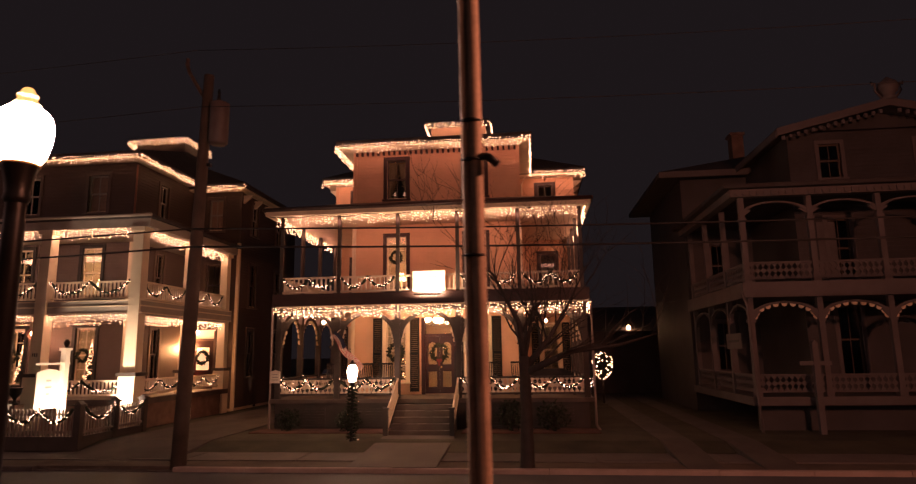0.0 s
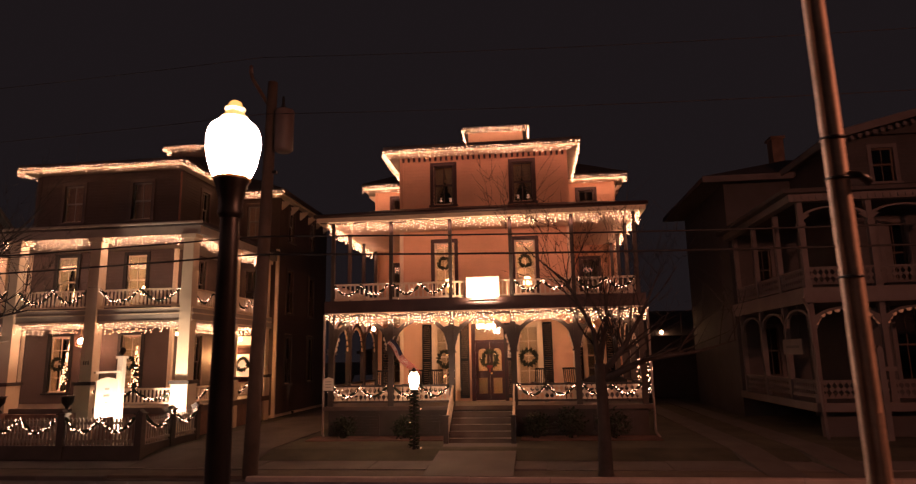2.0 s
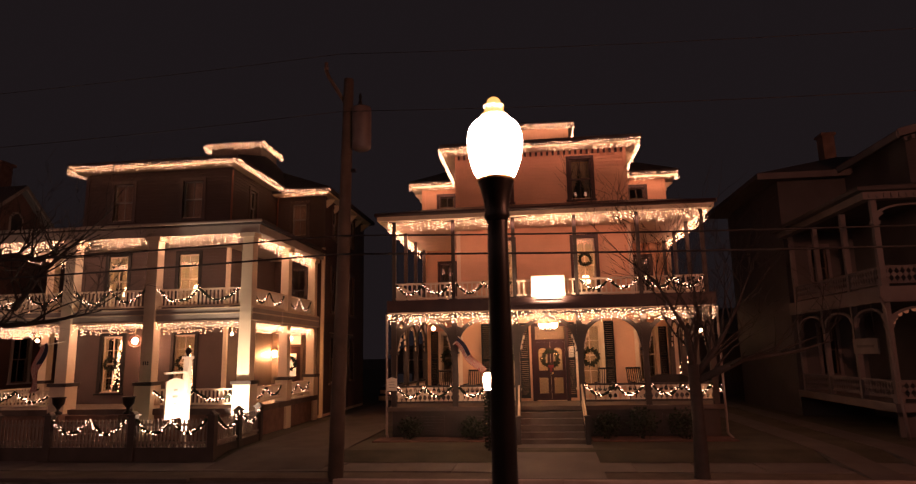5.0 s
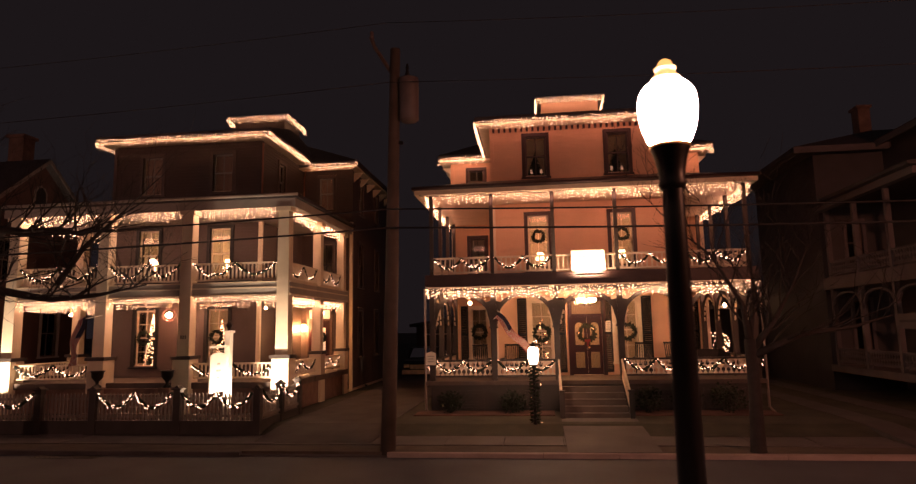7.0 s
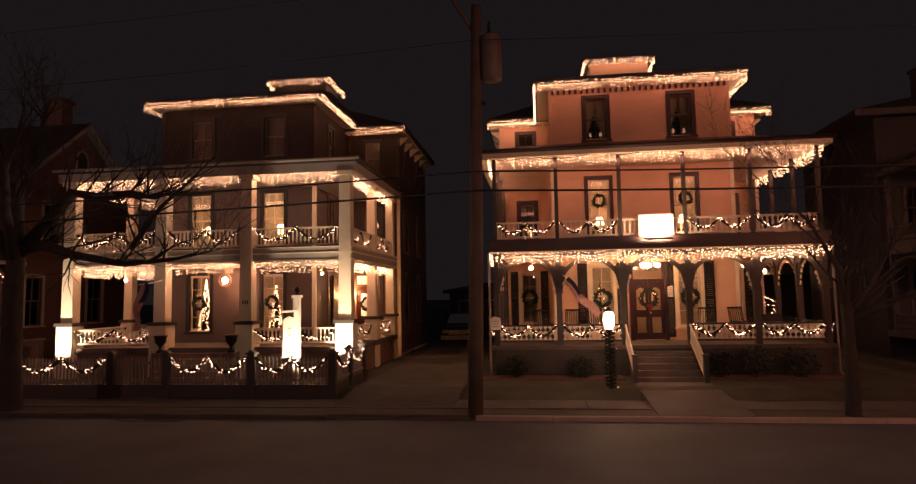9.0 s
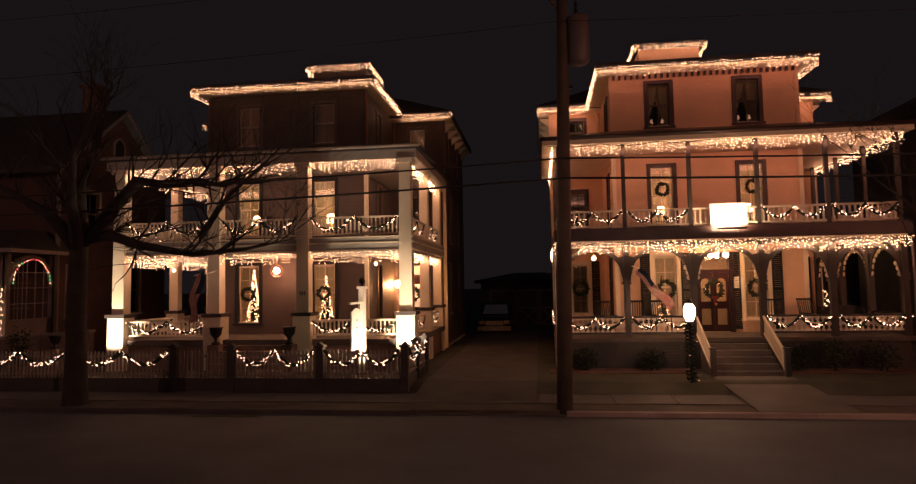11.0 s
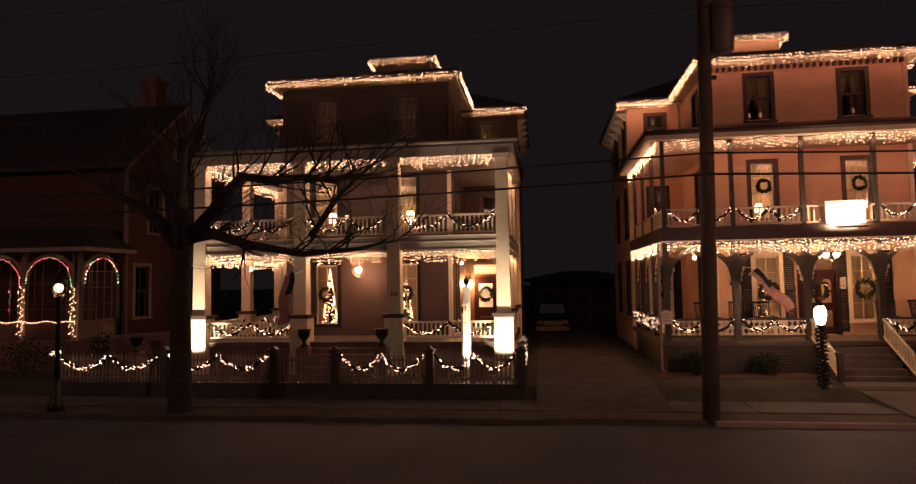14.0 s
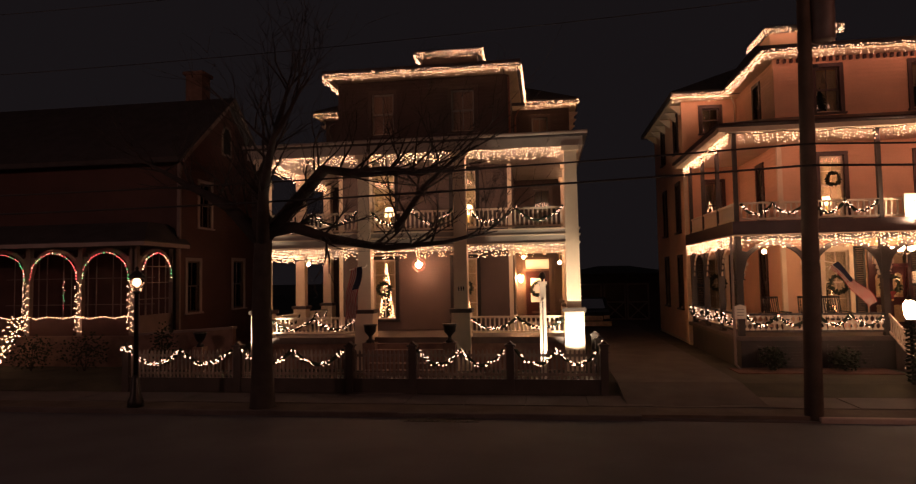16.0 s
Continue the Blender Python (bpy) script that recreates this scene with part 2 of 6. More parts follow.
structure("pavement_edge", Build().box(-300, 300, 15.95, 17.2, -0.2, 0.235), CONCRETE, "concrete bed under the pavement slabs", "pavement")

structure("mulch_bed_west", Build().box(-9.0, -4.6, 19.75, 20.84, 0.3, 0.5), MULCH, "reddish mulch bed along the porch skirt", "bed")
structure("mulch_bed_east", Build().box(-2.2, 2.0, 19.75, 20.84, 0.3, 0.5), MULCH, "reddish mulch bed along the porch skirt", "bed")

# ---- the two porch houses ----


def wall_sheet(b, u0, u1, z0, z1, d0, d1, holes, axis):
    """A wall with thickness d0..d1 and holes (u0, u1, z0, z1); axis 'x': u runs along x, 'y': along y."""
    us = sorted({u0, u1, *[h for o in holes for h in o[:2] if u0 < h < u1]})
    zs = sorted({z0, z1, *[h for o in holes for h in o[2:] if z0 < h < z1]})
    for a, c in zip(zs, zs[1:]):
        for p, q in zip(us, us[1:]):
            m, n = (p + q) / 2, (a + c) / 2
            if not any(o[0] < m < o[1] and o[2] < n < o[3] for o in holes):
                cuboid(p, q, a, c, d0, d1, axis, b)


def clapboards(b, u0, u1, z0, z1, d, out, holes, axis, step=0.13):
    """Lapped boards on a wall whose face is at d; out: +1 or -1, the way that the face looks."""
    z = z0
    while z < z1 - 0.02:
        top = min(z + step, z1)
        cuts = [(u0, u1)]
        for o in holes:
            if o[2] < (z + top) / 2 < o[3]:
                cuts = [(p, q) for s, e in cuts for p, q in ((s, min(e, o[0])), (max(s, o[1]), e)) if q - p > 0.01]
        for p, q in cuts:
            prof = [(d, z), (d + out * 0.022, z), (d + out * 0.004, top), (d, top)]
            b.prism(prof, "x" if axis == "x" else "y", p, q) if axis == "x" else b.prism([(a, c) for a, c in prof], "y", p, q)
        z = top


def window(house, u0, u1, z0, z1, d, out, axis, trim, lit=False):
    """A sash window in a wall face at d that looks to out; u along the wall."""
    mid = ((u0 + u1) / 2, d, z0) if axis == "x" else (d, (u0 + u1) / 2, z0)
    w = new("window")
    ORG[w] = Vector(mid)
    w.parent, w.location = house, ORG[w] - ORG[house]
    t = 0.13
    fr = Build()
    for a, b, c, e in ((u0 - t, u0, z0 - 0.05, z1 + t), (u1, u1 + t, z0 - 0.05, z1 + t), (u0, u1, z1, z1 + t)):
        cuboid(a, b, c, e, d - out * 0.16, d + out * 0.06, axis, fr)
    part("frame", fr, trim, w)
    part("sill", cuboid(u0 - t - 0.04, u1 + t + 0.04, z0 - 0.12, z0 - 0.05, d - out * 0.16, d + out * 0.12, axis, Build()), trim, w)
    zm = (z0 + z1) / 2
    for zb, zt, k in ((z0 - 0.05, zm + 0.03, 0.09), (zm - 0.03, z1, 0.05)):
        s = Build()
        for a, b, c, e in ((u0, u0 + 0.06, zb, zt), (u1 - 0.06, u1, zb, zt), (u0 + 0.06, u1 - 0.06, zb, zb + 0.06), (u0 + 0.06, u1 - 0.06, zt - 0.06, zt), ((u0 + u1) / 2 - 0.013, (u0 + u1) / 2 + 0.013, zb + 0.06, zt - 0.06)):
            cuboid(a, b, c, e, d - out * k, d - out * (k + 0.035), axis, s)
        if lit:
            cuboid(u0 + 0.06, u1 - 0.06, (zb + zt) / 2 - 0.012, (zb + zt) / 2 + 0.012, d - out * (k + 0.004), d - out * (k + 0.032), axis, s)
        # Sash paint goes by the lit flag: cream when lit, darker when not.
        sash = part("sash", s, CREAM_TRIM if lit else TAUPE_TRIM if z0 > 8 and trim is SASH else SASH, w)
        p = part("pane", cuboid(u0 + 0.06, u1 - 0.06, zb + 0.06, zt - 0.06, d - out * (k + 0.012), d - out * (k + 0.02), axis, Build()), GLASS, sash)
        p.visible_shadow = False
    return w


def cuboid(u0, u1, z0, z1, d0, d1, axis, b):
    return b.box(u0, u1, d0, d1, z0, z1) if axis == "x" else b.box(d0, d1, u0, u1, z0, z1)


def hip(b, x0, x1, y0, y1, z0, ix0, ix1, iy0, iy1, z1, fascia=0.2):
    """A low hipped roof: eave rectangle at z0, flat top rectangle at z1, and a fascia below."""
    v = [(x0, y0, z0 - fascia), (x1, y0, z0 - fascia), (x1, y1, z0 - fascia), (x0, y1, z0 - fascia),
         (x0, y0, z0), (x1, y0, z0), (x1, y1, z0), (x0, y1, z0), (ix0, iy0, z1), (ix1, iy0, z1), (ix1, iy1, z1), (ix0, iy1, z1)]
    b.poly(v, [(3, 2, 1, 0), (0, 1, 5, 4), (1, 2, 6, 5), (2, 3, 7, 6), (3, 0, 4, 7), (4, 5, 9, 8), (5, 6, 10, 9), (6, 7, 11, 10), (7, 4, 8, 11), (8, 9, 10, 11)])


def icicles(p0, p1, drop, per_m, group, seed, sag=0.0):
    """A run of icicle lights from p0 to p1: wire and drops, with the bulbs as its part."""
    rr = random.Random(seed)
    a, c = Vector(p0), Vector(p1)
    n = (c - a).length
    t = thing("icicle_lights", a, "warm white icicle light string hung along the eave", "string lights", group)
    wire, beads = Build(), Build()
    wire.tube([a, (a + c) / 2 + Vector((0, 0, -sag)), c], 0.008, 4)
    k = max(2, int(n / 0.072))
    for i in range(k):
        u = (i + rr.uniform(0.25, 0.75)) / k
        p = a.lerp(c, u)
        p.z -= 4 * sag * u * (1 - u)
        length = 1.1 * drop * rr.choice((0.55, 0.75, 0.9, 1.0, 1.0))
        wire.tube([p, p - Vector((0, 0, length))], 0.003, 3)
        z = rr.uniform(0.0, 0.07)
        while z < length:
            if rr.random() < per_m / 26:
                beads.bead((p.x + rr.uniform(-0.03, 0.03), p.y + rr.uniform(-0.03, 0.03), p.z - z), 0.0158 * rr.choice((0.6, 0.8, 1.0, 1.2)))
            z += rr.uniform(0.07, 0.115)
    part("wire", wire, CABLE, t)
    part("bulb_string", beads, BULB, t, "warm white bulbs", kind="stuff")
    return t


def garland(p0, p1, swags, sag, group, seed, per_m=24, depth=0.0):
    """An evergreen garland in swags from p0 to p1 with small lights wound in."""
    rr = random.Random(seed)
    a, c = Vector(p0), Vector(p1)
    t = thing("garland", a, "evergreen garland in swags with warm white lights", "garland", group)
    pts, green, beads = [], Build(), Build()
    for s in range(swags * 10 + 1):
        u = s / (swags * 10)
        f = (u * swags) % 1.0
        p = a.lerp(c, u)
        p.z -= sag * (1 - (2 * f - 1) ** 2) * (0.85 + 0.15 * rr.random())
        pts.append(p)
    green.tube(pts, [0.045 * rr.uniform(0.7, 1.3) for _ in pts], 6, False)
    n = (c - a).length
    for i in range(int(n * 26)):
        p = pts[rr.randrange(len(pts) - 1)]
        q = p + Vector((rr.uniform(-0.1, 0.1), rr.uniform(-0.06, 0.06), rr.uniform(-0.09, 0.09)))
        green.tube([p, q], [0.02, 0.004], 3, False)
    for i in range(int(n * per_m)):
        u = rr.random() * (len(pts) - 1.001)
        p = pts[int(u)].lerp(pts[int(u) + 1], u % 1)
        beads.bead((p.x + rr.uniform(-0.05, 0.05), p.y - 0.05 + rr.uniform(-0.03, 0.03), p.z + rr.uniform(-0.05, 0.05)), 0.0145 * rr.uniform(0.8, 1.2))
    part("greenery", green, GREENERY, t)
    part("bulb_string", beads, PALEBULB, t, "warm white bulbs", kind="stuff")
    return t


BALUSTERS = {}


def railing(house, p0, p1, z0, z1, mat, style="bars", step=0.13):
    """A railing between two posts along x or y."""
    (xa, ya), (xb, yb) = p0, p1
    ax = abs(xb - xa) > abs(yb - ya)
    r = new("railing")
    ORG[r] = Vector(((xa + xb) / 2, (ya + yb) / 2, z0))
    r.parent, r.location = house, ORG[r] - ORG[house]

    def piece(b, u0, u1, c, e, half):
        b.box(u0, u1, ya - half, ya + half, c, e) if ax else b.box(xa - half, xa + half, u0, u1, c, e)
        return b
    u0, u1 = (min(xa, xb), max(xa, xb)) if ax else (min(ya, yb), max(ya, yb))
    rail = DKGREEN if style == "sawn" and mat is CREAM_TRIM else mat
    part("top_rail", piece(Build(), u0, u1, z1 - 0.06, z1, 0.05), rail, r)
    part("bottom_rail", piece(Build(), u0, u1, z0, z0 + 0.06, 0.04), rail, r)
    n = max(2, int((u1 - u0) / step))
    key = (style, round(z1 - z0, 2), ax, mat.name)
    if key not in BALUSTERS:
        h = z1 - z0 - 0.12
        b = Build()
        if style == "bars":
            b.box(-0.024, 0.024, -0.022, 0.022, 0, h)
        else:
            w, cut = 0.08, ((0.0, 0.6), (0.05, 0.9), (0.2, 0.22), (0.32, 0.22), (0.47, 1.0), (0.53, 1.0), (0.68, 0.22), (0.8, 0.22), (0.95, 0.9), (1.0, 0.6))
            side = [(w * p, h * a) for a, p in cut]
            b.prism(side + [(-u, v) for u, v in side[::-1]], "y" if ax else "x", -0.012, 0.012)
        me = bpy.data.meshes.new("baluster")
        me.from_pydata(b.v, [], b.f)
        me.materials.append(mat)
        BALUSTERS[key] = me
    for i in range(n):
        u = u0 + (i + 0.5) * (u1 - u0) / n
        ob = new("baluster", BALUSTERS[key])
        ob.parent = r
        ob.location = Vector((u, ya, z0 + 0.06) if ax else (xa, u, z0 + 0.06)) - ORG[r]
    return r


def body(name, cx, yw, ywing, wall, trim, wintrim, label, lit):
    """Front block, cross wing, roofs, cupola and windows, the same in both houses."""
    h = thing(name, (cx, 25, 0.38), label, "house")
    up, over, cs, wup = (0.0, 0.0, 0.0, 0.1) if name == "peach_house" else (0.13, 0.12, -0.13, 0.13)
    xl, xr, wl, wr = cx - 3.1, cx + 3.1, cx - 5.2, cx + 5.4
    yb = ywing + 7.0
    rows = ((1.95, 4.08), (5.25, 7.25), (8.75, 10.25))
    hw = 0.38 if name == "peach_house" else 0.42
    front = [(cx + s - hw, cx + s + hw, a, b) for s in (-1.5, 1.5) for a, b in rows]
    door = (cx - 0.42, cx + 0.62, 1.45, 4.05) if name == "peach_house" else None
    if door:
        front.append(door)
    wing = [(c - 0.34, c + 0.34, a, b) for c in (cx - 4.15, cx + 4.25) for a, b in ((1.95, 4.0), (5.2, 7.1), (9.2 if name == "peach_house" else 8.75, 10.2))]
    side = [(yw + 1.7, yw + 2.3, a, b) for a, b in rows]
    s = Build()

    def wall_part(*dims):
        b = Build()
        wall_sheet(b, *dims)
        part("wall", b, PLASTER, h)
    wall_part(xl, xr, 0.4, 10.9, yw, yw + 0.2, front, "x")
    clapboards(s, xl, xr, 1.4, 10.75, yw, -1, [(o[0] - 0.13, o[1] + 0.13, o[2] - 0.05, o[3] + 0.13) for o in front], "x")
    for x, o, lo, hi in ((xl, -1, 0, 0.2), (xr, 1, -0.2, 0)):
        wall_part(yw + 0.2, ywing, 0.4, 10.9, x + lo, x + hi, side, "y")
        ss = [(c[0] - 0.13, c[1] + 0.13, c[2] - 0.05, c[3] + 0.13) for c in side]
        clap_side(s, yw, ywing, 1.4, 10.75, x, o, ss)
    wall_part(wl, xl + 0.2, 0.4, 10.9, ywing, ywing + 0.2, wing, "x")
    wall_part(xr - 0.2, wr, 0.4, 10.9, ywing, ywing + 0.2, wing, "x")
    ws = [(o[0] - 0.13, o[1] + 0.13, o[2] - 0.05, o[3] + 0.13) for o in wing]
    clapboards(s, wl, xl, 0.6, 10.75, ywing, -1, ws, "x")
    clapboards(s, xr, wr, 0.6, 10.75, ywing, -1, ws, "x")
    sidew = [(ywing + c - 0.35, ywing + c + 0.35, z0, z1) for c in (1.6, 4.6) for z0, z1 in rows]
    for x, o, lo, hi in ((wl, -1, 0, 0.2), (wr, 1, -0.2, 0)):
        wall_part(ywing + 0.2, yb, 0.4, 10.9, x + lo, x + hi, sidew, "y")
        clap_side(s, ywing, yb, 0.6, 10.75, x, o, [(c[0] - 0.13, c[1] + 0.13, c[2] - 0.05, c[3] + 0.13) for c in sidew])
    wall_part(wl + 0.2, wr - 0.2, 0.4, 10.9, yb - 0.2, yb, [], "x")
    part("siding", s, wall, h, kind="stuff")
    for z in (1.3, 4.75, 8.3, 10.8):
        part("floor", Build().box(xl + 0.2, xr - 0.2, yw + 0.2, yb - 0.2, z, z + 0.1), DECKW, h)
    part("partition", Build().box(xl + 0.2, xr - 0.2, yw + 3.2, yw + 3.3, 0.5, 10.8), PLASTER, h)
    for x in (xl, xr):
        e = -1 if x == xl else 1
        part("corner_board", Build().box(x - 0.07 + e * 0.035, x + 0.07 + e * 0.035, yw - 0.045, yw + 0.09, 1.4, 8.1), trim, h)
        part("corner_board", Build().box(x - 0.07 + e * 0.035, x + 0.07 + e * 0.035, yw - 0.045, yw + 0.09, 8.1, 10.7), wall, h)
    for x in (wl, wr):
        e = -1 if x == wl else 1
        part("corner_board", Build().box(x - 0.07 + e * 0.035, x + 0.07 + e * 0.035, ywing - 0.045, ywing + 0.09, 0.5, 8.1), trim, h)
        part("corner_board", Build().box(x - 0.07 + e * 0.035, x + 0.07 + e * 0.035, ywing - 0.045, ywing + 0.09, 8.1, 10.7), wall, h)
    for o in front:
        if o is not door:
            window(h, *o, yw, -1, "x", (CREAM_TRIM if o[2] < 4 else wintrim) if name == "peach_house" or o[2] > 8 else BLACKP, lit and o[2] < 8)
    for o in wing:
        low = name == "peach_house" and o[2] < 4
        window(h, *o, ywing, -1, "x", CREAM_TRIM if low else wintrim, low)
    for x, e in ((xl, -1), (xr, 1)):
        for o in side:
            window(h, *o, x, e, "y", wintrim)
    for x, e in ((wl, -1), (wr, 1)):
        for o in sidew:
            window(h, *o, x, e, "y", wintrim)
    r = Build()
    hip(r, wl - 0.6 + over, wr + 0.6 - over, ywing - 0.6, yb + 0.6, 10.72 + wup, cx - 2, cx + 2, ywing + 2.5, yb - 2.5, 12.7)
    part("roof", r, ROOF, h)
    r = Build()
    hip(r, xl - 0.6 + over, xr + 0.6 - over * 0.3, yw - 0.7, ywing + 2.5, 10.9 + up, cx - 1.9, cx + 1.9, yw + 5.7, ywing + 2.5, 13.1)
    part("roof", r, ROOF, h)
    part("soffit", Build().box(xl - 0.52 + over, xr + 0.52 - over, yw - 0.62, ywing - 0.6, 10.62 + up, 10.69 + up), trim, h)
    part("soffit", Build().box(wl - 0.52 + over, wr + 0.52 - over, ywing - 0.52, yb, 10.44 + wup, 10.51 + wup), trim, h)
    for i in range(30 if name == "peach_house" else 0):
        u = cx - 3.05 + i * 0.21
        part("dentil", Build().box(u - 0.04, u + 0.04, yw - 0.12, yw - 0.02, 10.46, 10.6), wintrim, h)
    for x, e in ((wl, -1), (wr, 1)):
        for i in range(6):
            u = ywing + 0.3 + i * 1.2
            part("bracket", Build().prism([(x + e * 0.03, 10.05), (x + e * 0.12, 10.1), (x + e * 0.48, 10.4), (x + e * 0.48, 10.44), (x + e * 0.03, 10.44)], "y", u - 0.06, u + 0.06), trim, h)
    part("cupola", Build().box(cx - 1.1 + cs, cx + 1.55 + cs, yw + 6.2, yw + 8.2, 12.4, 13.8), wall, h)
    r = Build()
    hip(r, cx - 1.35 + cs, cx + 1.8 + cs, yw + 5.9, yw + 8.5, 14.02, cx - 0.4 + cs, cx + 0.8 + cs, yw + 6.8, yw + 7.6, 14.3, 0.14)
    part("cupola_roof", r, ROOF, h)
    for e, x in ((-1, xl), (1, xr)):
        part("downspout", Build().tube([(x + e * 0.3, ywing - 0.45, 10.5), (x + e * 0.12, ywing - 0.15, 10.25), (x + e * 0.1, ywing - 0.12, 8.5)], 0.04, 8), trim if name == "peach_house" else COPPER, h)
    if name != "peach_house":
        part("downspout", Build().tube([(xr + 0.1, yw - 0.1, 10.6), (xr + 0.1, yw - 0.1, 8.5)], 0.04, 8), COPPER, h)
    return h


def clap_side(s, u0, u1, z0, z1, x, out, holes, step=0.13):
    z = z0
    while z < z1 - 0.02:
        top = min(z + step, z1)
        cuts = [(u0, u1)]
        for o in holes:
            if o[2] < (z + top) / 2 < o[3]:
                cuts = [(p, q) for a, e in cuts for p, q in ((a, min(e, o[0])), (max(a, o[1]), e)) if q - p > 0.01]
        for p, q in cuts:
            s.prism([(x, z), (x + out * 0.022, z), (x + out * 0.004, top), (x, top)], "y", p, q)
        z = top


def eave_lights(cx, yw, ywing, group, seed, z=10.76, drop=0.34, inset=0.0, shift=0.0, low=0.04):
    """Strings along the main eave, the wing eaves and the cupola."""
    xl, xr = cx - 3.72 + inset, cx + 3.62 + inset * 0.4
    runs = [((xl, yw - 0.72, z), (xr, yw - 0.72, z)), ((xl, yw - 0.72, z), (xl, ywing - 0.7, z)), ((xr, yw - 0.72, z), (xr, ywing - 0.7, z)),
            ((cx - 5.82 + inset, ywing - 0.62, z - low), (xl, ywing - 0.62, z - low)), ((xr, ywing - 0.62, z - low), (cx + 6.02 - inset, ywing - 0.62, z - low))]
    for i, (a, c) in enumerate(runs):
        icicles(a, c, drop, 24, group, seed + i)
    y, ca, cb = yw + 5.88, cx - 1.37 + shift, cx + 1.82 + shift
    for i, (a, c) in enumerate((((ca, y, 13.95), (cb, y, 13.95)), ((ca, y, 13.95), (ca, y + 2.6, 13.95)), ((cb, y, 13.95), (cb, y + 2.6, 13.95)))):
        icicles(a, c, 0.3, 24, group, seed + 10 + i)


def string_glow(p0, p1, way, watts, colour, tilt=-0.6):
    """The light of one string of bulbs, cast towards the wall behind it; way: the plan direction."""
    a, c = Vector(p0), Vector(p1)
    data = bpy.data.lights.new("string_glow", "AREA")
    data.shape, data.size, data.size_y, data.energy, data.color = "RECTANGLE", (c - a).length, 0.25, watts, colour
    ob = new("string_glow", data)
    m = (a + c) / 2
    ob.matrix_world = look(m, m + Vector((way[0], way[1], tilt)))


# the peach house
CX, CY = -3.4, 20.9
peach = body("peach_house", CX, 22.9, 27.4, CREAM, CREAM_TRIM, MAROON, "three storey peach clapboard house with two lit wooden porches", True)
eave_lights(CX, 22.9, 27.4, "eave lights of the peach house", 100)
px = [CX - 5.15 + 2.06 * i for i in range(6)]
part("porch_floor", Build().box(-8.75, 1.95, 20.7, 22.85, 1.32, 1.45), DECKW, peach)
part("porch_floor", Build().box(-8.75, -6.6, 22.85, 27.25, 1.32, 1.45), DECKW, peach)
part("porch_floor", Build().box(-0.2, 1.95, 22.85, 27.25, 1.32, 1.45), DECKW, peach)
part("porch_skirt", Build().box(-8.6, 1.8, 20.85, 20.95, 0.3, 1.32), DKGREEN, peach)
part("porch_skirt", Build().box(-8.6, -8.5, 20.95, 27.2, 0.3, 1.32), DKGREEN, peach)
part("porch_skirt", Build().box(1.7, 1.8, 20.95, 27.2, 0.3, 1.32), DKGREEN, peach)
for a in ((-8.75, 1.95, 20.65, 22.85), (-8.75, -6.6, 22.85, 27.25), (-0.2, 1.95, 22.85, 27.25)):
    part("balcony_floor", Build().box(*a, 4.55, 4.95), MAROON, peach)
    part("porch_ceiling", Build().box(a[0] + 0.1, a[1] - 0.1, a[2] + 0.1, a[3], 4.5, 4.545), CREAM_TRIM, peach)
for i, x in enumerate(px):
    part("post", Build().box(x - 0.09, x + 0.09, CY - 0.09, CY + 0.09, 1.45, 4.5), DKGREEN, peach)
    part("post", Build().box(x - 0.06, x + 0.06, CY - 0.06, CY + 0.06, 4.95, 7.75), DKGREEN, peach)
for x in (px[0], px[5]):
    for y in (22.9, 24.9, 26.9):
        part("post", Build().box(x - 0.09, x + 0.09, y - 0.09, y + 0.09, 1.45, 4.5), DKGREEN, peach)
        part("post", Build().box(x - 0.06, x + 0.06, y - 0.06, y + 0.06, 4.95, 7.75), DKGREEN, peach)


